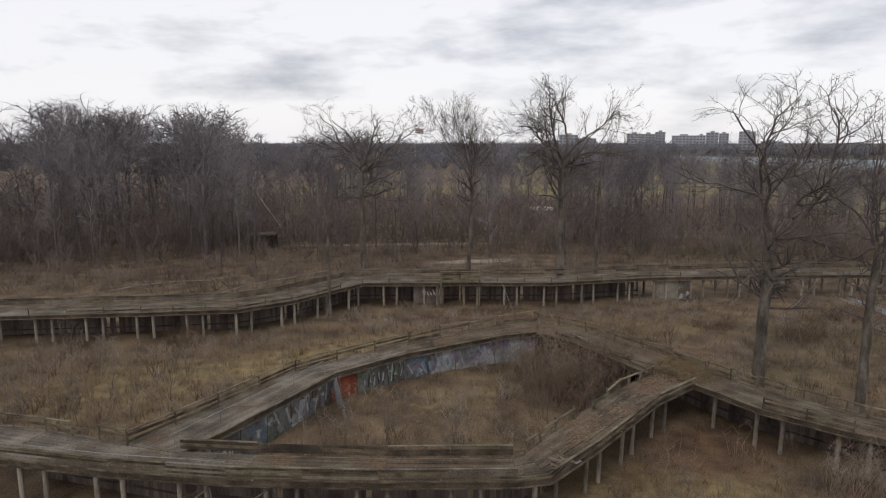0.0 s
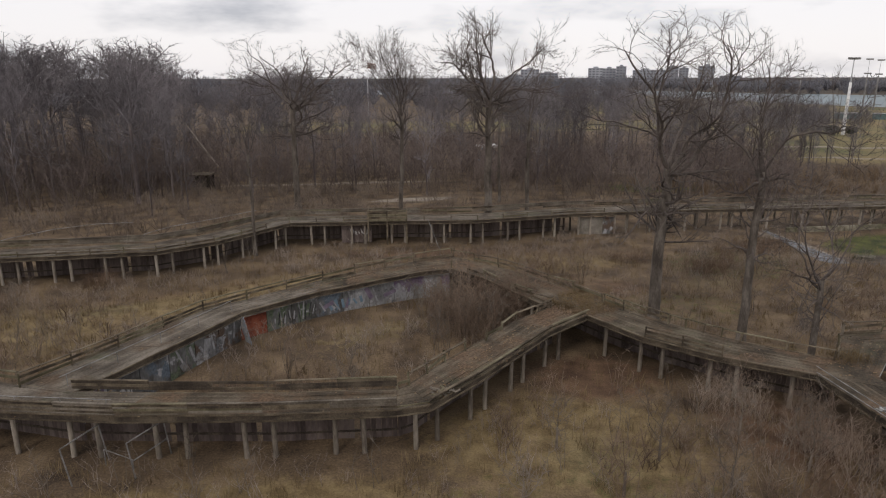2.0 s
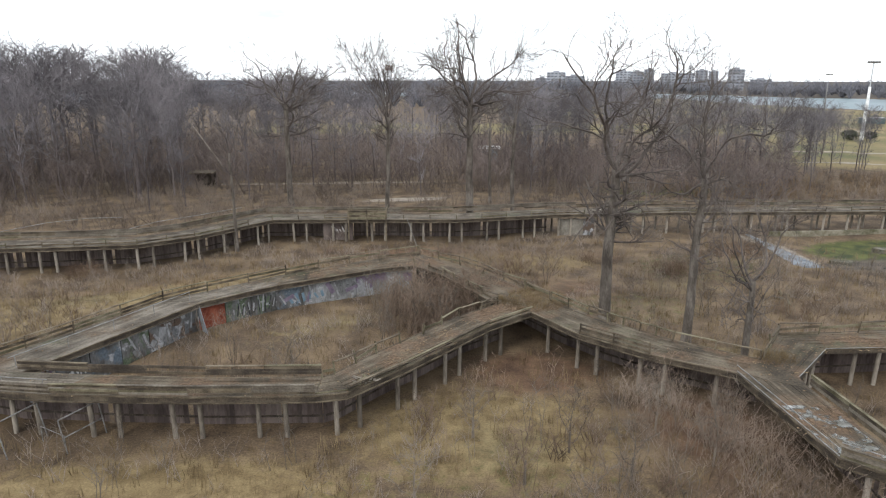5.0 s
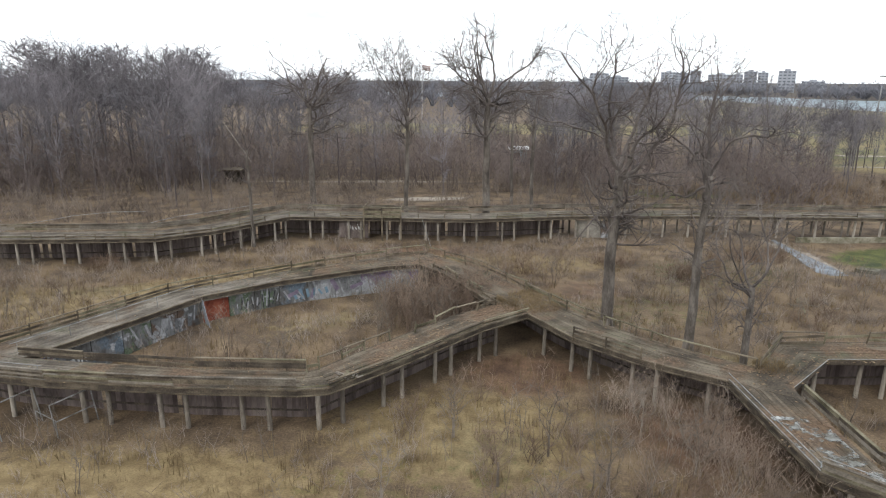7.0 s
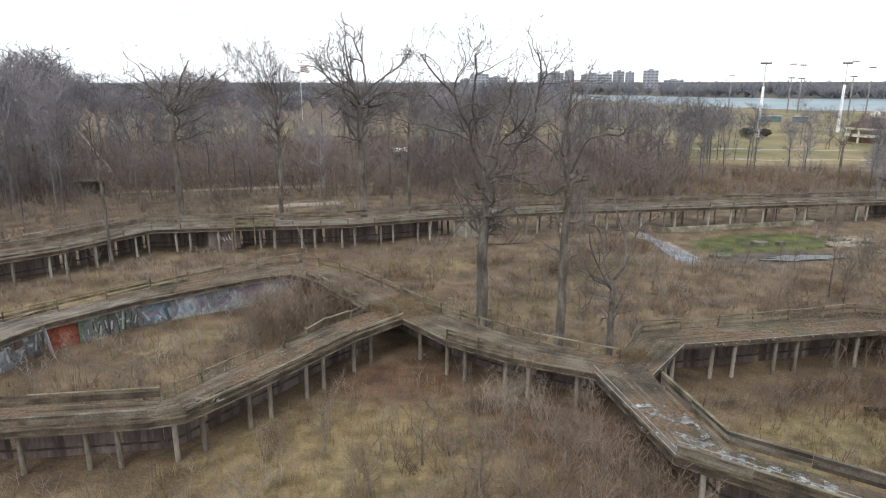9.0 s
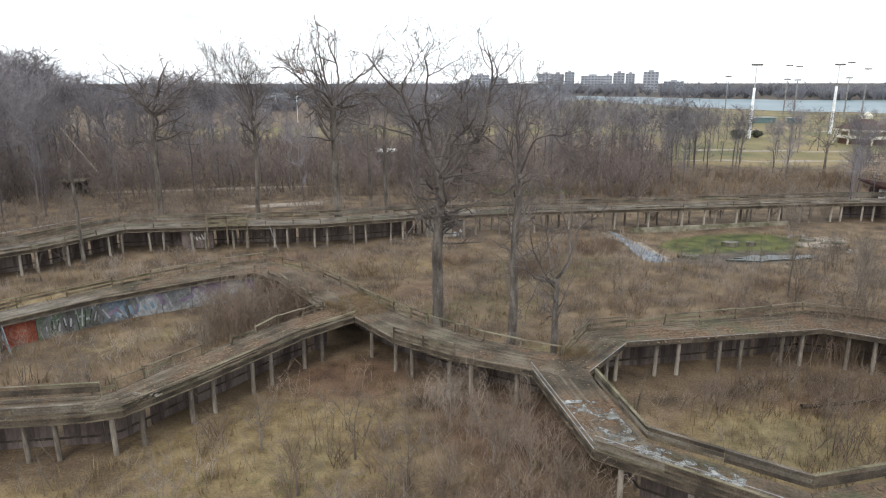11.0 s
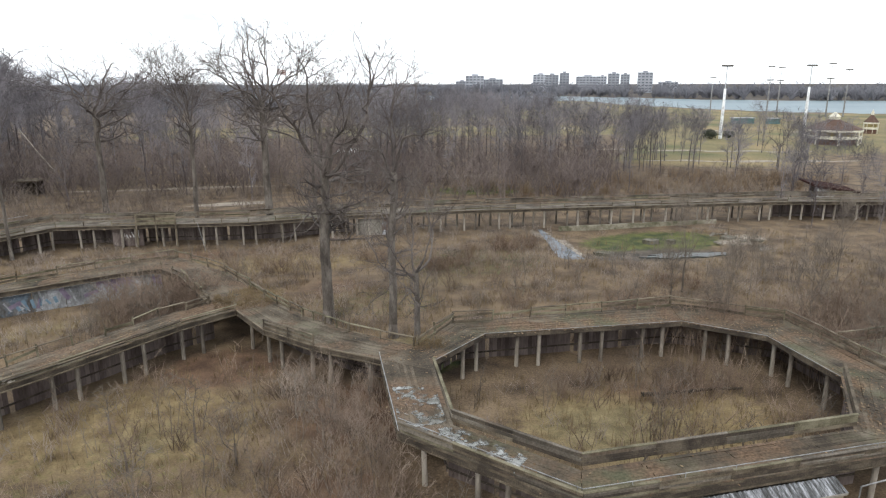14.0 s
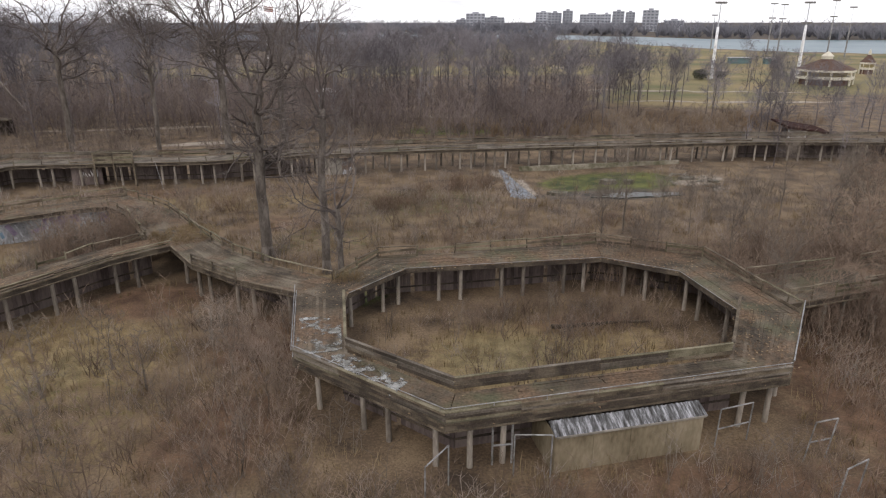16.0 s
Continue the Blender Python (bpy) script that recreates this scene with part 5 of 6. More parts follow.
        child[parent[i]].append(i)
    rad = tip * area ** 0.46
    top = rad[nt]
    fork_r = trunk_r * 0.62
    rad = tip + (rad - tip) * (fork_r - tip) / max(1e-6, top - tip)
    rad[:nt + 1] = trunk_r + (fork_r - trunk_r) * (np.arange(nt + 1) / nt) ** 1.2
    side_cap = trunk_r * 0.42
    trunk, crown = Geo(), Geo()
    V = [Vector(p) for p in nodes]
    trunk.tube(V[:nt + 1], list(rad[:nt + 1]), 10 if trunk_r > 0.18 else 6)
    trunk.tube([V[0], V[0] + Vector((0, 0, 0.55)), V[0] + Vector((0, 0, 1.4))], [trunk_r * 1.5, trunk_r * 1.15, trunk_r * 0.98], 10 if trunk_r > 0.18 else 6)
    starts = [(i, c) for i in range(nt + 1) for c in child[i] if c > nt]
    while starts:
        a, b = starts.pop()
        line, rr = [V[a], V[b]], [rad[b] * 1.05, rad[b]]
        while child[b]:
            order = sorted(child[b], key=lambda c: -area[c])
            starts += [(b, c) for c in order[1:]]
            b = order[0]
            line.append(V[b]); rr.append(rad[b])
        if a < nt:
            rr = [min(x, side_cap) for x in rr]
        rr[-1] = tip * 0.6
        crown.tube(line, rr, 6 if rr[1] > 0.12 else 4 if rr[1] > 0.045 else 3)

    def cone(p, q, w):
        d = (q - p).normalized()
        s = d.orthogonal().normalized() * w
        t = d.cross(s)
        i = len(crown.v)
        crown.v += [tuple(p + s), tuple(p - s * 0.5 + t * 0.87), tuple(p - s * 0.5 - t * 0.87), tuple(q)]
        crown.f += [(i, i + 1, i + 3), (i + 1, i + 2, i + 3), (i + 2, i, i + 3)]

    for i in range(nt + 1, n):
        if rad[i] > tip * 4.5:
            continue
        d0 = (V[i] - V[parent[i]]).normalized()
        for _ in range(int(twigs + r.random()) + (0 if child[i] else 4)):
            ln = r.uniform(*twig_len)
            d = (d0 * 0.8 + Vector((r.gauss(0, 0.6), r.gauss(0, 0.6), r.gauss(0.15, 0.5)))).normalized()
            p = V[parent[i]].lerp(V[i], r.random())
            cone(p, p + d * ln, twig_r)
            if r.random() < 0.6:
                d2 = (d + Vector((r.gauss(0, 0.6), r.gauss(0, 0.6), r.gauss(0.1, 0.5)))).normalized()
                p2 = p + d * ln * r.uniform(0.3, 0.6)
                cone(p2, p2 + d2 * ln * 0.6, twig_r * 0.8)
    return trunk, crown


def branched_tree(seed, height, fork, width, trunk_r, leaders=4, spread=(12, 48), sides=10, low=0.35, side_len=(0.5, 1.0), side_rise=(-5, 35), crook=0.17, lift=0.08, rates=(0.85, 1.3, 2.3), twig_len=(0.35, 1.0), twig_r=0.014, lean=(0.0, 0.0), fine=True):
    """Leafless tree: a bole that forks into crooked leaders, side limbs below the fork, and branches, branchlets and twigs on them."""
    r = random.Random(seed)
    trunk, crown = Geo(), Geo()

    def swing(d, angle):
        s = d.orthogonal().normalized()
        s = (s * math.cos(a := r.uniform(0, 6.283)) + d.cross(s) * math.sin(a)).normalized()
        return (d * math.cos(angle) + s * math.sin(angle)).normalized()

    def cone(p, q, w):
        d = (q - p).normalized()
        s = d.orthogonal().normalized() * w
        t = d.cross(s)
        i = len(crown.v)
        crown.v += [tuple(p + s), tuple(p - s * 0.5 + t * 0.87), tuple(p - s * 0.5 - t * 0.87), tuple(q)]
        crown.f += [(i, i + 1, i + 3), (i + 1, i + 2, i + 3), (i + 2, i, i + 3)]

    nt = max(5, int(fork / 1.1))
    bole, sway = [], Vector((0, 0, 0))
    for k in range(nt + 1):
        z = -0.25 + (fork + 0.25) * k / nt
        bole.append(Vector((lean[0] * z, lean[1] * z, z)) + sway)
        sway = sway + Vector((r.gauss(0, 0.06), r.gauss(0, 0.06), 0)) * min(1, k / 3)
    top_r = trunk_r * 0.66
    bole_r = [trunk_r + (top_r - trunk_r) * (k / nt) ** 1.1 for k in range(nt + 1)]
    around = 10 if trunk_r > 0.2 else 6
    trunk.tube(bole, bole_r, around)
    trunk.tube([bole[0], bole[0] + Vector((0, 0, 0.5)), bole[0] + Vector((0, 0, 1.3))], [trunk_r * 1.5, trunk_r * 1.16, trunk_r * 0.98], around)
    todo = []
    turn0 = r.uniform(0, 6.283)
    for k in range(leaders):
        a, tilt = turn0 + 6.283 * (k + r.uniform(-0.25, 0.25)) / leaders, radians(r.uniform(*spread) * (0.45 if k == 0 else 1.0))
        d = Vector((math.cos(a) * math.sin(tilt), math.sin(a) * math.sin(tilt), math.cos(tilt)))
        start = bole[-1 if k < 2 else -2].lerp(bole[-1], r.random())
        todo.append((start, d, (height - fork) * r.uniform(0.8, 1.05) / max(0.75, math.cos(tilt)), top_r * r.uniform(0.42, 0.62), 0))
    for k in range(sides):
        f = r.uniform(height * low, fork * 0.98) / fork * nt
        p = bole[min(nt - 1, int(f))].lerp(bole[min(nt, int(f) + 1)], f % 1)
        a, up = r.uniform(0, 6.283), radians(r.uniform(*side_rise))
        high = p.z / fork
        d = Vector((math.cos(a) * math.cos(up), math.sin(a) * math.cos(up), math.sin(up)))
        todo.append((p, d, width / 2 * r.uniform(*side_len) * (0.5 + 0.5 * high), trunk_r * r.uniform(0.2, 0.4) * (0.5 + 0.5 * high), 1))
    seg = (0.8, 0.55, 0.42)
    while todo:
        p, d, length, rad, level = todo.pop()
        n = max(2, int(length / seg[level]))
        pts, dirs = [p], [d]
        for k in range(n):
            d = (d + Vector((r.gauss(0, crook), r.gauss(0, crook), r.gauss(0, crook) + lift))).normalized()
            pts.append(pts[-1] + d * (length / n)); dirs.append(d)
        rads = [max(twig_r, rad * (1 - 0.7 * k / n)) for k in range(n + 1)]
        rads[-1] = twig_r * 0.6
        if level < 2 or fine:
            crown.tube(pts, rads, 6 if rad > 0.1 else 4 if rad > 0.045 else 3)
        else:
            cone(pts[0], pts[-1], rads[0])
        m = length * rates[level]
        for c in range(int(m) + (r.random() < m % 1)):
            f = r.uniform(0.18, 1.0) * n
            i = min(n - 1, int(f))
            q = pts[i].lerp(pts[i + 1], f - i)
            e = swing(dirs[i + 1], radians(r.uniform(28, 62)))
            if level < 2:
                todo.append((q, e, length * r.uniform(0.35, 0.68) * (1.15 - 0.55 * f / n), max(twig_r * 1.3, rads[i] * r.uniform(0.45, 0.7)), level + 1))
            else:
                ln = r.uniform(*twig_len)
                cone(q, q + (e + Vector((0, 0, 0.12))) * ln, twig_r)
                if fine and r.random() < 0.5:
                    q2 = q + e * ln * r.uniform(0.3, 0.6)
                    cone(q2, q2 + swing(e, 0.7) * ln * 0.6, twig_r * 0.8)
    # bring the crown to its height and width
    v = np.array(crown.v)
    above = v[:, 2] > fork
    axis = np.stack([lean[0] * v[:, 2], lean[1] * v[:, 2]], 1)
    reach = np.percentile(np.hypot(*(v[:, :2] - axis).T), 93)
    k = np.clip(width / 2 / reach, 0.6, 1.5)
    v[:, :2] = axis + (v[:, :2] - axis) * (1 + (k - 1) * np.clip(np.hypot(*(v[:, :2] - axis).T) / 1.2, 0, 1))[:, None]
    v[above, 2] = fork + (v[above, 2] - fork) * (height - fork) / (np.percentile(v[above, 2], 98.5) - fork)
    over = v[:, 2] > height
    v[over, 2] = height + (v[over, 2] - height) * 0.25
    crown.v = [tuple(p) for p in v]
    return trunk, crown


def tree(at, label, trunk_mesh, crown_mesh, turn=0.0, scale=1.0, group="", wide=1.0):
    ob = thing("tree", (at[0], at[1], 0), label, "tree", group)
    ob.rotation_euler = (0, 0, radians(turn))
    ob.scale = (scale * wide, scale * wide, scale)
    for nm, me in (("trunk", trunk_mesh), ("crown", crown_mesh)):
        c = new(nm, me)
        c.parent = ob
    return ob


def big_tree(at, label, turn=0.0, bark=M_BARK, twigs=M_TWIG, **kw):
    t, c = branched_tree(**kw)
    return tree(at, label, t.mesh("trunk", bark, True), c.mesh("crown", twigs), turn)


big_tree((23.2, 45.7), "tall bare oak with a straight trunk and many side branches", seed=11, height=23.0, fork=12.4, width=14.0, trunk_r=0.47, leaders=5, spread=(20, 55), sides=24, low=0.3, side_len=(0.45, 1.0), side_rise=(-15, 40), crook=0.2, lift=0.05)
big_tree((28.3, 41.9), "bare oak with a slightly leaning trunk beside the boardwalk", seed=12, height=21.8, fork=12.6, width=11.5, trunk_r=0.34, leaders=5, spread=(18, 53), sides=22, low=0.3, side_len=(0.45, 1.0), side_rise=(-15, 40), crook=0.2, lift=0.05, lean=(0.012, 0.008))
big_tree((29.8, 36.1), "smaller bare oak with crooked limbs beside the boardwalk", seed=13, height=13.8, fork=6.8, width=9.5, trunk_r=0.25, leaders=5, spread=(26, 74), sides=14, low=0.25, crook=0.25, lift=0.03, lean=(-0.01, 0))
big_tree((14.2, 77.4), "very tall bare oak with a broad crown above the woods", seed=14, height=26.2, fork=16.4, width=17.5, trunk_r=0.50, leaders=7, spread=(18, 71), sides=20, low=0.42, side_len=(0.5, 0.9), side_rise=(0, 45), crook=0.2, lift=0.05, twig_r=0.017, twig_len=(0.5, 1.3))
big_tree((3.4, 84.7), "tall slender bare tree with an upright fan-shaped crown", seed=15, height=24.2, fork=13.8, width=10.5, trunk_r=0.32, leaders=7, spread=(12, 39), sides=16, low=0.38, side_rise=(20, 55), lift=0.10, crook=0.13, twig_r=0.017, twig_len=(0.5, 1.3))
big_tree((-11.7, 93.8), "tall bare oak with a wide spreading crown", seed=16, height=24.0, fork=14.8, width=19.5, trunk_r=0.46, leaders=7, spread=(22, 74), sides=12, low=0.42, side_len=(0.6, 1.0), side_rise=(-5, 30), crook=0.2, lift=0.04, twig_r=0.018, twig_len=(0.5, 1.4), rates=(0.8, 1.2, 2.0))
big_tree((-12.2, 68.2), "thin bare tree standing against the boardwalk", seed=17, height=16.6, fork=11.0, width=5.5, trunk_r=0.2, leaders=3, spread=(16, 44), sides=12, low=0.35, twig_r=0.013)
big_tree((20.4, 85.0), "bare tree with a mid-height crown behind the boardwalk", seed=18, height=21.0, fork=13.5, width=8.0, trunk_r=0.28, leaders=4, spread=(16, 49), sides=10, low=0.4, twig_r=0.015, twig_len=(0.5, 1.3))
big_tree((18.3, 96.7), "dark bare trunk beside the small hut", seed=19, height=18.5, fork=12.0, width=7.0, trunk_r=0.24, leaders=4, spread=(16, 49), sides=10, low=0.4, twig_r=0.015, twig_len=(0.5, 1.3))
big_tree((-36.5, 99.2), "tall forked bare tree at the woodland edge", bark=M_WOOD_TRUNK, twigs=M_WOOD_TWIG, seed=20, height=23.0, fork=12.0, width=11.0, trunk_r=0.36, leaders=4, rates=(0.7, 1.0, 1.5), spread=(18, 47), sides=12, low=0.35, twig_r=0.016, twig_len=(0.5, 1.4))
big_tree((110.6, 121.0), "lone bare lawn tree with crooked limbs", seed=21, height=13.5, fork=6.0, width=8.5, trunk_r=0.28, leaders=4, spread=(26, 64), sides=6, low=0.3, twig_r=0.018, twig_len=(0.5, 1.3))
big_tree((73.5, 30.0), "bare tree with grey twigs beside the spur walk", seed=22, height=12.0, fork=4.5, width=8.0, trunk_r=0.2, leaders=5, spread=(18, 54), sides=6, low=0.2)


for k, (x, y, h) in enumerate(((12.5, 17.5, 4.6), (16.5, 20.5, 4.0), (9.0, 23.0, 3.8), (20.5, 16.0, 4.4), (6.0, 16.0, 3.8), (24.0, 26.5, 3.6), (13.2, 47.0, 4.6), (8.2, 48.6, 4.2), (10.5, 43.8, 4.0), (61.0, 37.0, 6.0), (64.0, 24.5, 5.5), (0.5, 35.0, 3.6), (57.5, 35.5, 5.0), (52.0, 39.0, 4.6), (46.0, 40.0, 4.2), (37.5, 41.5, 4.2), (17.0, 28.0, 3.8), (19.6, 25.6, 3.4), (14.3, 25.4, 3.2), (22.2, 30.0, 3.0), (12.0, 29.5, 2.8))):
    t, c = grown_tree(seed=300 + k, height=h, fork=0.7, base=0.4, width=h * 0.85, trunk_r=0.06, shape=FAN, buds=170, step=0.26, kill=0.34, reach=3.0, rays=0, twigs=2.0, twig_len=(0.2, 0.55), twig_r=0.008, tip=0.010, rise=0.2, limbs=1.0)
    tree((x, y), "many-stemmed bare shrub with pale crooked branches", t.mesh("trunk", M_SAPLING, True), c.mesh("crown", M_SAPLING if k % 3 else M_BRUSH), 40 * k, 1.0, "pale shrubs")


for k, (x, y, h) in enumerate(((66.0, 33.5, 7.5), (70.5, 38.0, 8.5), (62.5, 26.5, 6.0), (76.0, 44.5, 8.5), (69.0, 27.0, 7.0), (82.0, 38.0, 9.0))):
    t, c = grown_tree(seed=330 + k, height=h, fork=h * 0.3, base=h * 0.18, width=h * 0.85, trunk_r=0.11, shape=OVAL, buds=330, step=0.34, kill=0.42, reach=3.5, rays=4, ray_len=(0.6, 1.6), twigs=2.4, twig_len=(0.3, 0.8), twig_r=0.011, tip=0.013, rise=0.15)
    tree((x, y), "reddish-grey bare small tree overhanging the spur walk", t.mesh("trunk", M_SAPLING, True), c.mesh("crown", M_BRUSH), 50 * k, 1.0, "spur trees")


def evergreen(x, y, h, w, seed):
    """Dark clipped evergreen: a short trunk under a dense crown of small tufts."""
    r = random.Random(seed)
    ob = thing("evergreen_bush", (x, y, 0), "dark evergreen bush beside the floodlight mast", "bush", "evergreen bushes")
    g = Geo(); g.tube([Vector((x, y, -0.1)), Vector((x, y, h * 0.5))], [0.16, 0.1], 6)
    part("trunk", g.mesh("trunk", M_WOOD_TRUNK, True), ob)
    g = Geo()
    for _ in range(520):
        a, b, u = r.uniform(0, 6.283), math.asin(r.uniform(-1, 1)), r.uniform(0.3, 1.0) * r.uniform(0.8, 1.1)
        n = Vector((math.cos(a) * math.cos(b), math.sin(a) * math.cos(b), math.sin(b)))
        c = Vector((x + n.x * w * u, y + n.y * w * u, h * 0.52 + n.z * h * 0.48 * u))
        s1 = n.orthogonal().normalized() * 0.28
        s2 = n.cross(s1)
        i = len(g.v)
        tip_ = c + n * 0.4 + Vector((r.gauss(0, 0.2), r.gauss(0, 0.2), 0.15))
        g.v += [tuple(c + s1), tuple(c - s1 * 0.5 + s2 * 0.87), tuple(c - s1 * 0.5 - s2 * 0.87), tuple(tip_)]
        g.f += [(i, i + 1, i + 3), (i + 1, i + 2, i + 3), (i + 2, i, i + 3)]
    part("crown", g.mesh("crown", M_EVERGREEN), ob)


M_EVERGREEN = mat("dark_evergreen", [(0.03, 0.036, 0.026), (0.06, 0.068, 0.05), (0.09, 0.098, 0.072)], 0.8, 5.0, 0.95, 0.0)
evergreen(137.0, 198.5, 3.0, 2.4, 1)
evergreen(145.0, 201.0, 2.3, 1.6, 2)


# woodland: a few grown forms stood up many times
def wood_form(seed, fork, width, leaders, sides, low, twig_r=0.03, rates=(0.75, 1.0, 1.5), long=(0.8, 2.3), bark=M_WOOD_TRUNK, twigs=M_WOOD_TWIG):
    t, c = branched_tree(seed, 20.0, fork, width, 0.15, leaders, (6, 32), sides, low, (0.5, 1.0), (10, 60), 0.15, 0.08, rates, long, twig_r, fine=False)
    return t.mesh("trunk", bark, True), c.mesh("crown", twigs)


FORMS = [wood_form(100 + s, 8.0 + 1.1 * (s % 4), 7.5 + 0.9 * (s % 3), 4, 17, 0.10 + 0.05 * (s % 3)) for s in range(8)]
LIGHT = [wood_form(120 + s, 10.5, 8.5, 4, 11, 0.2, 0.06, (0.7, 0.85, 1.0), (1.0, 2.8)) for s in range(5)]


YOUNG = [wood_form(140 + s, 8.0, 8.0, 4, 15, 0.12, 0.024, bark=M_SAPLING, twigs=M_SAPLING) for s in range(4)]


def woods(n, region, seed, lo, hi, label, group, forms, gap=3.0):
    r = random.Random(seed)
    placed, tries = [], 0
    while len(placed) < n and tries < 20000:
        tries += 1
        x, y = region(r)
        if any((x - a) ** 2 + (y - b) ** 2 < gap * gap for a, b in placed):
            continue
        placed.append((x, y))
        t, c = forms[r.randrange(len(forms))]
        tree((x, y), label, t, c, r.uniform(0, 360), r.uniform(lo, hi) / 20.0, group, r.uniform(0.9, 1.35))


def joined_woods(name, n, region, seed, lo, hi, label, forms):
    """A stand of trees too deep in the view to tell apart, as one object."""
    r = random.Random(seed)
    tri = []
    for pair in forms:
        for me in pair:
            me.calc_loop_triangles()
        tri.append([(np.array([v.co for v in me.vertices]), np.array([t.vertices for t in me.loop_triangles])) for me in pair])
    vs, qs, base = [], [], 0
    for _ in range(n):
        x, y = region(r)
        a, k = r.uniform(0, 6.283), r.uniform(lo, hi) / 20.0
        w = k * r.uniform(0.9, 1.35)
        for v, q in tri[r.randrange(len(tri))]:
            vs.append(np.stack([(v[:, 0] * math.cos(a) - v[:, 1] * math.sin(a)) * w + x, (v[:, 0] * math.sin(a) + v[:, 1] * math.cos(a)) * w + y, v[:, 2] * k], 1))
            qs.append(q + base)
            base += len(v)
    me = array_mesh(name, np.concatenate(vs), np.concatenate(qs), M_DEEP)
    tagged(new(name, me), label, "woodland", kind="stuff")


def wedge(d0, d1, a0, a1, ox=0.0, oy=0.0):
    """Random places between two distances and two bearings, seen from one spot."""
    def pick(r):
        d, a = math.sqrt(r.uniform(d0 ** 2, d1 ** 2)), radians(r.uniform(a0, a1))
        return ox + d * math.sin(a), oy + d * math.cos(a)
    return pick


woods(66, wedge(108, 150, -50, -17), 1, 17, 26, "bare grey-brown woodland tree with dense fine twigs", "dense woodland", FORMS)
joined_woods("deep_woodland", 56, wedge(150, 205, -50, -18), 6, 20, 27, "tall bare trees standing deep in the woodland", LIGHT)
woods(48, wedge(106, 175, -30, 4, 20, -3), 2, 11, 19, "bare woodland tree in front of the lawn", "woodland edge", FORMS, 4)
woods(44, wedge(116, 182, 3, 13, 20, -3), 3, 12, 18, "bare tree in the belt before the river lawn", "tree belt", FORMS, 3.6)
woods(46, wedge(116, 178, 13, 27, 20, -3), 13, 11, 17, "bare tree in the belt before the river lawn", "tree belt", FORMS, 4)
woods(20, wedge(136, 172, 21, 34, 20, -3), 8, 9, 14, "slender bare tree at the edge of the lawn", "tree belt", FORMS, 5)
woods(22, wedge(150, 230, 24, 40, 20, -3), 4, 8, 14, "scattered bare lawn tree", "lawn trees", FORMS, 8)
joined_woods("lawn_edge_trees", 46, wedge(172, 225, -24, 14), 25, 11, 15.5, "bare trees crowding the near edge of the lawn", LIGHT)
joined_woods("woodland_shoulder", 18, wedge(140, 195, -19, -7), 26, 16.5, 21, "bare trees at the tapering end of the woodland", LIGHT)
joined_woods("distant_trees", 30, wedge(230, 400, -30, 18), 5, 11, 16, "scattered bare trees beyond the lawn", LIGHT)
woods(20, wedge(98, 150, 37, 52, 20, -3), 7, 9, 14, "bare grey tree beside the pavilion", "trees by the pavilion", FORMS)
woods(14, wedge(62, 110, 48, 66), 9, 6, 11, "young bare tree among grey brush", "young trees", YOUNG)

# leaning dead trunk
g = Geo(); g.tube([Vector((-30.5, 121.5, 2.5)), Vector((-33, 121.7, 6)), Vector((-36.0, 122, 10.5))], [0.16, 0.14, 0.10], 7)
tagged(new("leaning_snag", g.mesh("leaning_snag", M_POST, True)), "pale dead trunk leaning in the woods", "tree trunk")


# ---- brush, saplings, reeds and grass ----
class Twigs:
    """Template of three-sided tapering twigs as plain triangles in numpy arrays."""

    def __init__(self):
        self.v, self.q = [], []

    def twig(self, pts, rads):
        i = len(self.v)
        for k, (p, r) in enumerate(zip(pts[:-1], rads)):
            d = (pts[k + 1] - pts[max(0, k - 1)]).normalized()
            s = d.orthogonal().normalized()
            t = d.cross(s)
            for j in range(3):
                a = 2.094 * j
                self.v.append(tuple(p + s * (math.cos(a) * r) + t * (math.sin(a) * r)))
        self.v.append(tuple(pts[-1]))
        n = len(pts) - 2
        for k in range(n):
            for j in range(3):
                a, b = i + 3 * k, i + 3 * k + 3
                self.q += [(a + j, a + (j + 1) % 3, b + (j + 1) % 3), (a + j, b + (j + 1) % 3, b + j)]
        for j in range(3):
            self.q.append((i + 3 * n + j, i + 3 * n + (j + 1) % 3, i + 3 * n + 3))

    def arrays(self):
        return np.array(self.v), np.array(self.q)


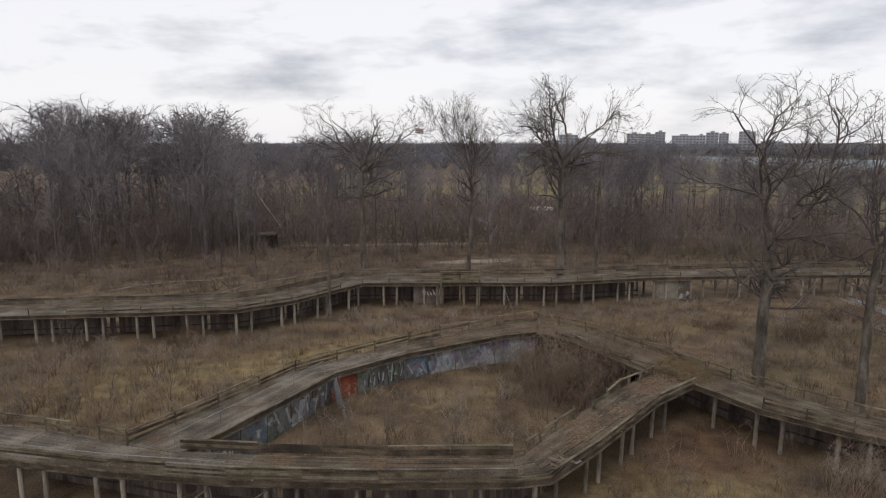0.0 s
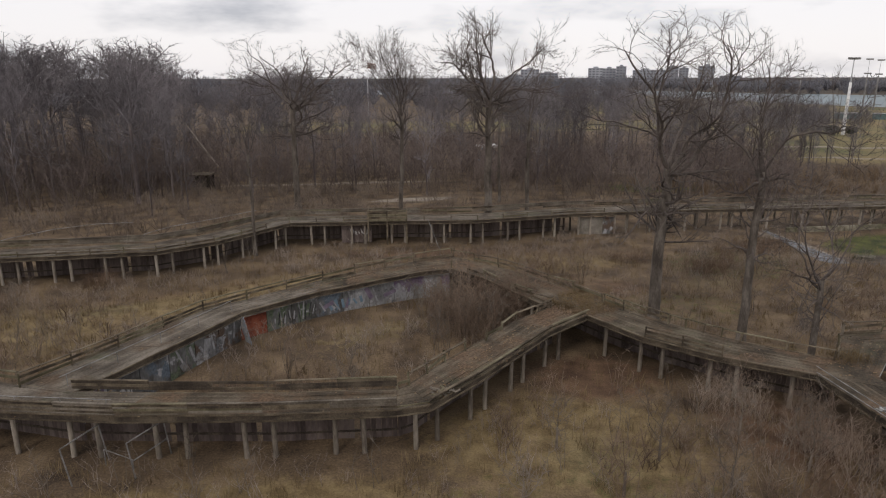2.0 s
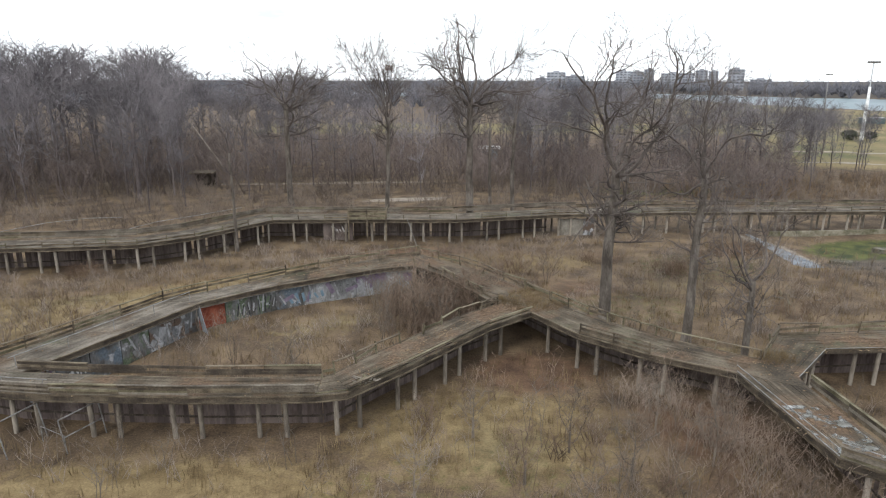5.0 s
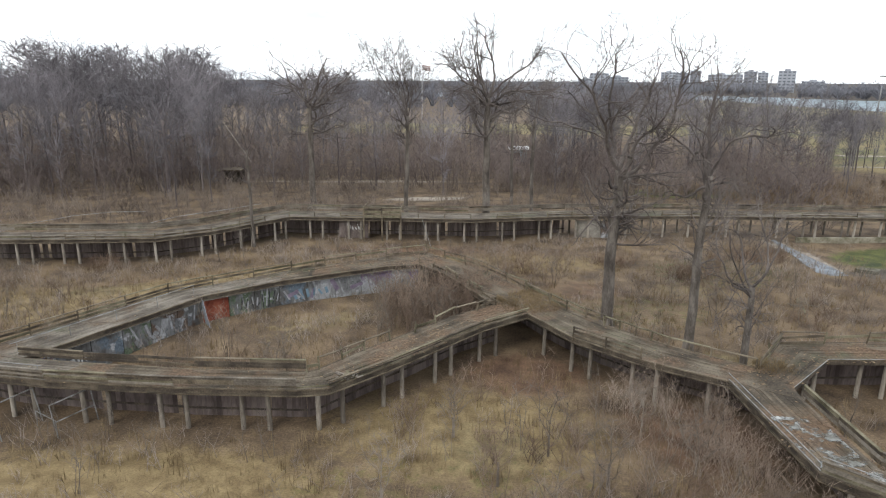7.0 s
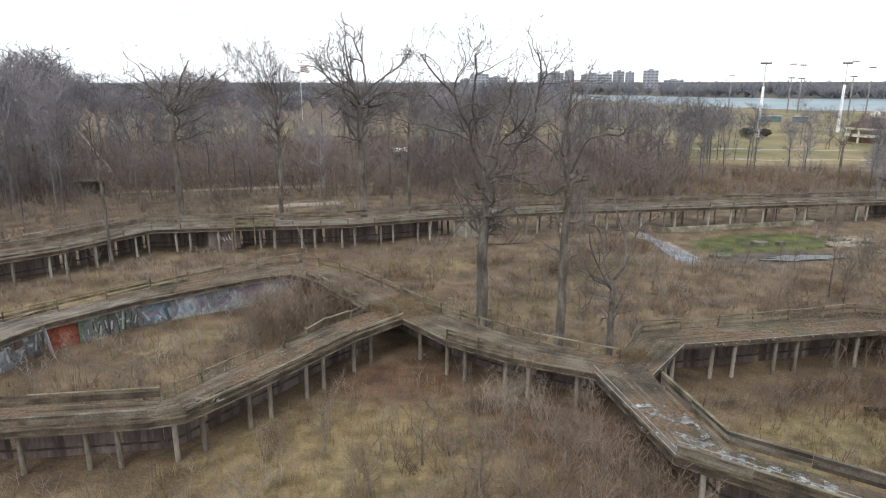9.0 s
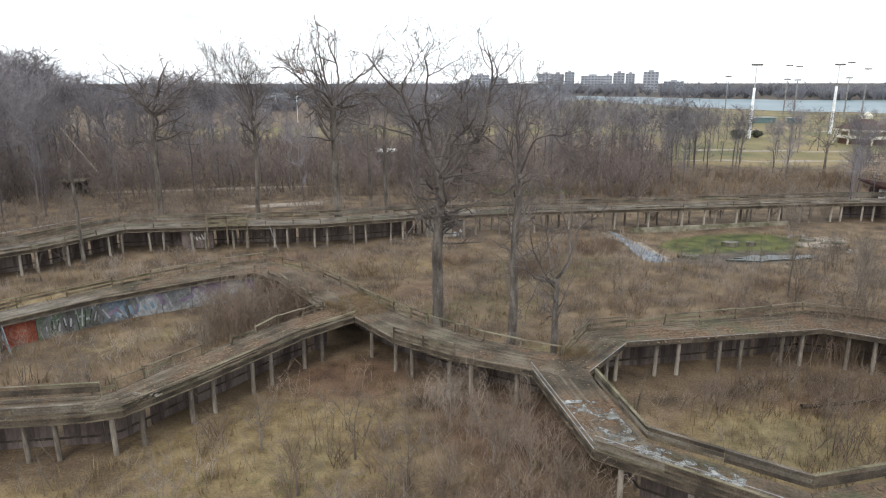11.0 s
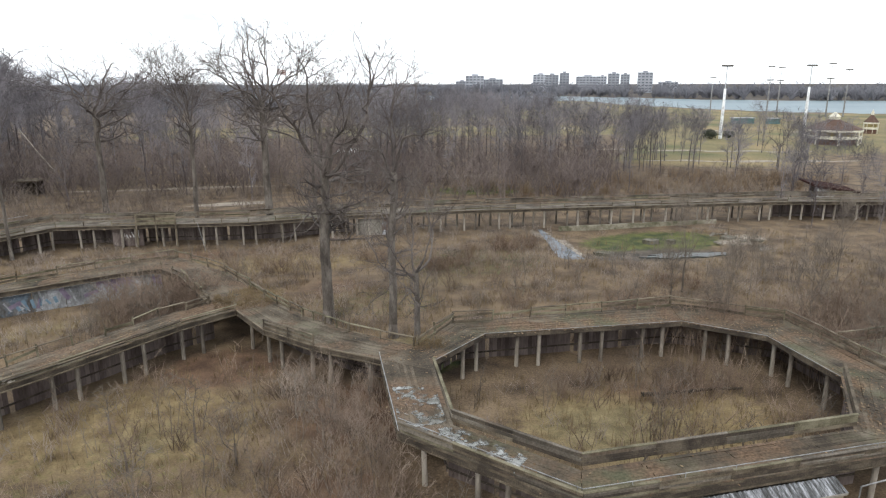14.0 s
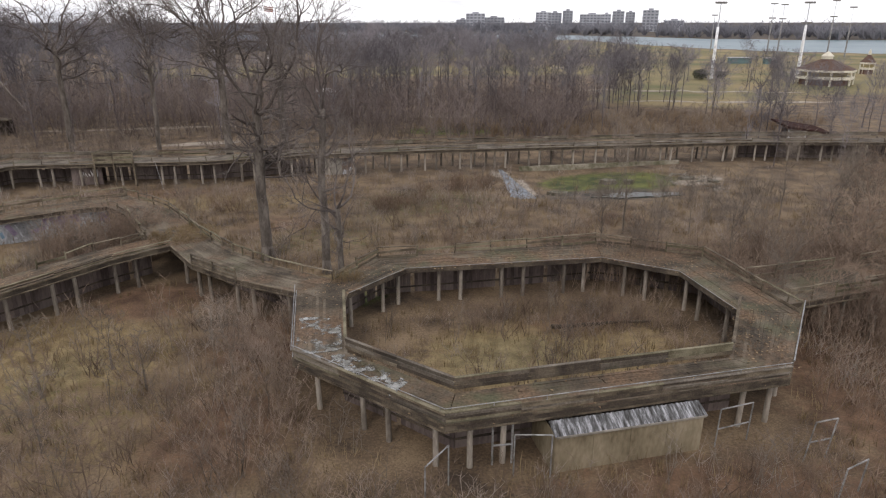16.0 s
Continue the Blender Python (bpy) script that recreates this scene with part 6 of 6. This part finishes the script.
def shrub_form(seed, height, stems, kids, r0, spread, sub=0):
    r = random.Random(seed)
    t = Twigs()
    for _ in range(stems):
        a, out = r.uniform(0, 6.28), r.uniform(0.05, spread)
        p = Vector((r.gauss(0, 0.25), r.gauss(0, 0.25), -0.05))
        d = Vector((math.cos(a) * out, math.sin(a) * out, 1)).normalized()
        h = height * r.uniform(0.6, 1.0)
        q = p + d * h * 0.5 + Vector((r.gauss(0, 0.08), r.gauss(0, 0.08), 0))
        e = q + (d + Vector((r.gauss(0, 0.2), r.gauss(0, 0.2), 0))).normalized() * h * 0.5
        t.twig([p, q, e], [r0, r0 * 0.75])
        for k in range(kids):
            f = r.uniform(0.3, 0.95)
            s = p.lerp(q, f * 2) if f < 0.5 else q.lerp(e, f * 2 - 1)
            a2 = r.uniform(0, 6.28)
            dd = Vector((math.cos(a2) * 0.8, math.sin(a2) * 0.8, r.uniform(0.5, 1.1))).normalized()
            ln = h * r.uniform(0.15, 0.4)
            t.twig([s, s + dd * ln], [r0 * 0.65])
            for _ in range(sub):
                d3 = (dd + Vector((r.gauss(0, 0.5), r.gauss(0, 0.5), r.gauss(0.1, 0.4)))).normalized()
                m = s + dd * ln * r.uniform(0.3, 0.7)
                t.twig([m, m + d3 * ln * r.uniform(0.4, 0.7)], [r0 * 0.5])
    return t.arrays()


def tuft_form(seed, blades, height, width):
    r = random.Random(seed)
    v, q = [], []
    for _ in range(blades):
        a, out = r.uniform(0, 6.28), r.uniform(0.1, 0.7)
        x, y = r.gauss(0, 0.16), r.gauss(0, 0.16)
        h = height * r.uniform(0.5, 1.0)
        c, s = math.cos(a), math.sin(a)
        i = len(v)
        v += [(x - s * width, y + c * width, -0.03), (x + s * width, y - c * width, -0.03),
              (x + c * out * h + s * width * 0.3, y + s * out * h - c * width * 0.3, h), (x + c * out * h - s * width * 0.3, y + s * out * h + c * width * 0.3, h)]
        q.append((i, i + 1, i + 2, i + 3))
    return np.array(v), np.array(q)


DECK_PAIRS = ((SOUTH_OUT, SOUTH_IN), (ARM_OUT, ARM_IN), (WEST_OUT, WEST_IN), (NORTH_OUT, NORTH_IN), (EAST_OUT, EAST_IN), (OCT_OUT, OCT_IN), (FAR_BACK, FAR_NEAR), (SPUR_BACK, SPUR_NEAR))


def on_deck(x, y):
    """True where a point lies under or close to a walk."""
    hit = np.zeros(x.shape, bool)
    for a, b in DECK_PAIRS:
        for k in range(len(a) - 1):
            mid = [(np.array(a[j]) + np.array(b[j])) / 2 for j in (k, k + 1)]
            w = (np.hypot(*(np.array(a[k]) - b[k])) + np.hypot(*(np.array(a[k + 1]) - b[k + 1]))) / 4 + 0.25
            d = mid[1] - mid[0]
            t = np.clip(((x - mid[0][0]) * d[0] + (y - mid[0][1]) * d[1]) / (d @ d), 0, 1)
            hit |= np.hypot(x - mid[0][0] - t * d[0], y - mid[0][1] - t * d[1]) < w
    return hit


def scatter(name, forms, density, box, n, seed, scale, material, label, category, keep_off=True):
    """Stand many forms on the ground where density (0 to 1) allows, joined into one object."""
    rg = np.random.RandomState(seed)
    x, y = rg.uniform(box[0], box[1], n), rg.uniform(box[2], box[3], n)
    ok = rg.uniform(0, 1, n) < density(x, y)
    if keep_off:
        ok &= ~on_deck(x, y)
    x, y = x[ok], y[ok]
    z = ground_z(x, y)
    ang, sc, pick = rg.uniform(0, 6.283, len(x)), rg.uniform(*scale, len(x)), rg.randint(0, len(forms), len(x))
    vs, qs, base = [], [], 0
    for f, (v, q) in enumerate(forms):
        for i in np.nonzero(pick == f)[0]:
            c, s = math.cos(ang[i]), math.sin(ang[i])
            w = v * sc[i]
            vs.append(np.stack([w[:, 0] * c - w[:, 1] * s + x[i], w[:, 0] * s + w[:, 1] * c + y[i], w[:, 2] + z[i]], 1))
            qs.append(q + base)
            base += len(v)
    me = array_mesh(name, np.concatenate(vs), np.concatenate(qs), material)
    return tagged(new(name, me), label, category, kind="stuff")


def bumps(*spots):
    def f(x, y):
        d = np.zeros_like(x)
        for cx, cy, rx, ry, turn, k in spots:
            d = np.maximum(d, k * np.clip(ellipse(x, y, cx, cy, rx, ry, turn) * 2.2, 0, 1))
        return d
    return f


RED_ZONES = bumps((22, 24, 10, 10, 40, 0.5), (10.5, 46, 6.5, 6.5, 0, 1.3), (18, 12, 16, 10, 0, 0.55), (0, 36, 9, 3, 0, 0.35), (33, 12, 9, 5, 0, 0.7), (45, 24, 9, 3.5, 0, 0.55), (45, 31.2, 9, 3.2, 0, 1.3), (49, 38.5, 12, 3.6, -8, 1.0), (60, 33, 6, 4, 0, 1.0),
                  (38, 58, 13, 12, 0, 0.2), (24, 36, 7, 2.5, -40, 0.6), (-30, 44, 14, 10, 0, 0.5), (66, 22, 12, 10, 0, 1.3), (67, 37, 9, 7, 0, 0.9), (30, 6, 30, 6, 0, 0.7), (14, 60, 14, 6, 0, 0.25), (50, 11, 14, 6, 0, 0.8), (11, 33, 10, 5, 40, 0.15), (-8, 16, 16, 5, 0, 0.2))


def red_density(x, y):
    return np.clip(RED_ZONES(x, y) * (0.35 + fbm(x, y, 5.0, 8)), 0, 1)


SHRUBS = [shrub_form(s, 2.3, 7, 3, 0.018, 0.75, 1) for s in range(8)]
scatter("reddish_brush", SHRUBS, red_density, (-48, 82, 2, 72), 10500, 1, (0.6, 1.35), M_BRUSH, "tangled reddish-brown leafless brush on the ground", "brush")
SAPS = [shrub_form(20 + s, 4.2, 4, 6, 0.022, 0.35, 1) for s in range(6)]


def sap_density(x, y):
    n = fbm(x, y, 12.0, 4)
    d = 0.05 + 0.10 * (n > 0.55) + 0.35 * RED_ZONES(x, y) * (n > 0.5)
    d += 0.5 * smoothstep(57, 66, x) * smoothstep(60, 40, y) + 1.0 * np.clip(ellipse(x, y, 9.5, 46, 4.5, 7) * 3, 0, 1)
    d += 0.35 * smoothstep(-20, -40, x) * smoothstep(58, 50, y) + 0.25 * smoothstep(55, 62, x) * smoothstep(66, 58, y)
    d *= 1 - 0.8 * np.clip(ellipse(x, y, 60, 68, 15, 9) * 4, 0, 1)
    return d


scatter("grey_saplings", SAPS, sap_density, (-50, 95, 4, 72), 3600, 2, (0.45, 1.1), M_SAPLING, "thin grey leafless saplings standing in the grass", "saplings")
scatter("overgrown_brush", SAPS, lambda x, y: np.clip(np.maximum.reduce([ellipse(x, y, 63.5, 31.5, 10, 8) * 2, ellipse(x, y, 53, 37, 8, 3.2, -10) * 1.6, ellipse(x, y, 11, 47.5, 6, 4, 20) * 2]), 0, 0.8), (2, 76, 22, 54), 6800, 15, (0.7, 1.25), M_BRUSH, "tall reddish brush growing up through and round the decks", "brush", False)
DOMES = [shrub_form(160 + s, 1.9, 15, 4, 0.013, 1.3, 1) for s in range(4)]
scatter("bramble_clumps", DOMES, bumps((43.4, 67.0, 4.2, 2.6, 0, 1.0), (34, 60, 3.0, 2.4, 0, 1.0), (7.4, 50.4, 1.8, 1.5, 0, 1.0), (17, 61, 2.2, 1.8, 0, 0.8), (37, 63, 2.4, 2.0, 0, 0.8), (27, 64, 3, 2, 0, 0.7), (-24, 58, 3, 1.8, 20, 0.7), (40, 48, 3, 2, 0, 0.7), (50, 46, 4, 2.4, 0, 0.7), (56, 52, 4, 3, 0, 0.7)), (-30, 62, 44, 72), 2600, 17, (0.7, 1.2), M_BRAMBLE, "rounded clumps of brown brambles in the meadow", "brambles")
PINK = [shrub_form(180 + s, 3.3, 6, 7, 0.013, 0.55, 1) for s in range(5)]
scatter("pinkish_brush", PINK, bumps((25.6, 28.5, 2.6, 7.5, 12, 1.0), (23.0, 31.6, 3.2, 2.2, -35, 1.0), (26.0, 20.5, 4.0, 5.0, 0, 0.6)), (18, 31, 14, 37), 430, 18, (0.5, 1.1), M_PINK, "tall pinkish-grey brush crowding the edge of the boardwalk", "brush", False)
MEADOW = [shrub_form(140 + s, 1.25, 7, 4, 0.013, 1.0) for s in range(6)]


def meadow_density(x, y):
    d = 0.95 * smoothstep(36, 44, y) * (0.12 + 1.5 * smoothstep(0.42, 0.62, fbm(x, y, 8.0, 31))) + 0.42 * smoothstep(36, 30, y)
    d *= 1 - np.clip(ellipse(x, y, 60, 67, 13, 8, 6) * 4, 0, 1)
    return d * (1 - 0.7 * np.clip(ellipse(x, y, -12, 55, 15, 5, 30) * 3, 0, 1)) * (1 - 0.6 * np.clip(ellipse(x, y, 42, 27, 12, 7) * 3, 0, 1))


scatter("meadow_brush", MEADOW, meadow_density, (-48, 84, 8, 76), 4600, 12, (0.6, 1.5), M_SCRUB, "low grey-pink leafless scrub between the walks", "scrub")
BACK = [shrub_form(40 + s, 2.5, 5, 3, 0.034, 0.95, 1) for s in range(6)]


def back_density(x, y):
    n = fbm(x, y, 16.0, 6)
    d = 0.45 + 0.4 * (n > 0.5) + 0.5 * smoothstep(98, 108, y) + 0.4 * smoothstep(10, -10, x) + np.clip(ellipse(x, y, 4, 109, 13, 4) * 4, 0, 1)
    d *= 1 - 0.85 * np.clip(ellipse(x, y, 5, 100, 12, 4, 10) * 3, 0, 1)
    d *= 1 - 0.9 * np.clip(ellipse(x, y, 50, 95, 16, 9) * 3, 0, 1)
    d *= 1 - 0.8 * np.clip(ellipse(x, y, -8, 113, 30, 4, 3) * 3, 0, 1)
    return d


scatter("woodland_brush", BACK, back_density, (-90, 110, 77.5, 124), 2700, 3, (0.65, 1.45), M_THICKET, "dense grey-brown leafless undergrowth before the woods", "undergrowth")
UNDER = [shrub_form(60 + s, 7.0, 3, 9, 0.05, 0.8, 1) for s in range(6)]


def under_density(x, y):
    d, th = np.hypot(x, y), np.degrees(np.arctan2(x - 18, y + 3))
    k = smoothstep(104, 112, d) * smoothstep(27, 23, th) * np.where(th < 2, 1.0, d < 165)
    return k * np.where(d < 135, 1.0, 0.35) * (1 - 0.8 * np.clip(ellipse(x, y, -8, 114, 30, 3, 3) * 3, 0, 1))


scatter("woodland_understory", UNDER, under_density, (-150, 95, 85, 190), 5200, 4, (0.55, 1.55), M_UNDER, "dense bare understory filling the woodland", "undergrowth", False)
REEDS = [shrub_form(80 + s, 2.2, 16, 1, 0.02, 0.25) for s in range(4)]
scatter("tan_reeds", REEDS, lambda x, y: np.clip(ellipse(x, y, 78, 108, 42, 11, 4) * 4, 0, 1) * 0.95, (34, 124, 94, 122), 800, 5, (0.8, 1.4), M_REED, "belt of tan and reddish dead reeds behind the boardwalk", "reeds")
TUFTS = [tuft_form(s, 9, 0.55, 0.014) for s in range(6)]


def grass_density(x, y):
    return np.clip(0.25 + 1.1 * fbm(x, y, 7.0, 1) * (0.4 + 0.6 * smoothstep(75, 40, y)), 0, 1) * (1 - np.clip(ellipse(x, y, 60, 66, 13, 8) * 4, 0, 0.9))


scatter("dry_grass", TUFTS, grass_density, (-46, 80, 6, 73), 14000, 6, (0.5, 1.5), M_GRASS, "dry straw-coloured grass tufts", "grass")

# far shore wood
SHORE = [shrub_form(90 + s, 11.0, 13, 1, 0.34, 0.75) for s in range(5)]


def far_shore():
    rg = np.random.RandomState(7)
    n = 1080
    th = np.where(np.arange(n) < 800, rg.uniform(-52, 60, n), rg.uniform(-50, 19, n))
    d = np.where(np.arange(n) < 800, bank(th, False) + 4 + rg.uniform(0, 1, n) ** 1.6 * 260, bank(th, True) - 5 - rg.uniform(0, 240, n))
    deep = np.clip((d - bank(th, False)) / 300, -0.3, 1)
    x, y = d * np.sin(np.radians(th)), d * np.cos(np.radians(th))
    vs, qs, base = [], [], 0
    for i in range(n):
        v, q = SHORE[i % 5]
        c, s, k, w = math.cos(i * 2.4), math.sin(i * 2.4), rg.uniform(1.1, 1.4) + deep[i] * 0.4, rg.uniform(1.3, 2.0)
        vs.append(np.stack([(v[:, 0] * c - v[:, 1] * s) * k * w + x[i], (v[:, 0] * s + v[:, 1] * c) * k * w + y[i], v[:, 2] * k], 1))
        qs.append(q + base)
        base += len(v)
    # Distance haze is mixed into these bluish grey twig colours.
    m = mat("far_shore_hazy_wood", [(0.115, 0.115, 0.132), (0.15, 0.148, 0.163), (0.19, 0.187, 0.2)], 0.01, 0.2, 0.95, 0.0)
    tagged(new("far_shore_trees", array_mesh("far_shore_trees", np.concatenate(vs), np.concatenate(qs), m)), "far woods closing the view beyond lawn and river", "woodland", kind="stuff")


far_shore()

M_LITTER = mat("dry_leaves", [(0.08, 0.052, 0.031), (0.155, 0.108, 0.066), (0.25, 0.19, 0.12)], 0.8, 9.0, 0.9, 0.0, per_island=0.5)
JUNCTION = [shrub_form(70 + s, 0.8, 14, 0, 0.012, 0.5) for s in range(4)]
deck_weeds = scatter("deck_weeds", JUNCTION, lambda x, y: np.clip(np.maximum(np.maximum(ellipse(x, y, 17.0, 43.4, 2.9, 2.0), ellipse(x, y, 17.8, 45.2, 2.2, 1.7)) * 4, ellipse(x, y, 30.2, 33.6, 1.6, 1.2) * 2), 0, 1), (13, 33, 30, 48), 4200, 9, (0.3, 0.8), M_GRASS, "tan weeds growing through the deck joints", "weeds", False)
deck_weeds.location.z = DECK


def leaf_litter():
    """Dry leaves lying on the decks, thickest at the junctions."""
    rg = np.random.RandomState(21)
    n = 80000
    x, y = rg.uniform(-24, 58, n), rg.uniform(16, 58, n)
    thick = np.maximum.reduce([np.clip(np.maximum(ellipse(x, y, 16.6, 43.2, 3.0, 2.2), ellipse(x, y, 17.6, 45.4, 2.2, 1.8)) * 3, 0, 1), 0.7 * np.clip(ellipse(x, y, 10, 36, 9, 1.6, 50) * 2, 0, 1), 0.35 * np.clip(ellipse(x, y, 29.5, 32.5, 3, 3) * 2, 0, 1),
                               0.6 * np.clip(ellipse(x, y, 53, 23, 4, 5) * 2, 0, 1), 1.0 * np.clip(ellipse(x, y, 45, 34, 16, 4.5) * 2, 0, 1), 0.5 * np.clip(ellipse(x, y, 1, 52, 18, 3, 25) * 2, 0, 1), 0.10 * fbm(x, y, 4.0, 12)])
    ok = (rg.uniform(0, 1, n) < thick) & on_deck(x, y)
    x, y = x[ok], y[ok]
    m = len(x)
    a, s, t = rg.uniform(0, 6.283, m), rg.uniform(0.04, 0.10, m), rg.uniform(0.0, 0.05, m)
    c, d = np.cos(a) * s, np.sin(a) * s
    z = np.full(m, DECK + 0.03)
    v = np.stack([np.stack([x + c, y + d, z], 1), np.stack([x - d * .6, y + c * .6, z + t], 1), np.stack([x - c, y - d, z + 0.01], 1), np.stack([x + d * .6, y - c * .6, z + t * .6], 1)], 1).reshape(-1, 3)
    me = array_mesh("leaf_litter", v, np.arange(4 * m).reshape(-1, 4), M_LITTER)
    tagged(new("leaf_litter", me), "dry tan leaf litter strewn over the decks", "leaf litter", kind="stuff")


leaf_litter()
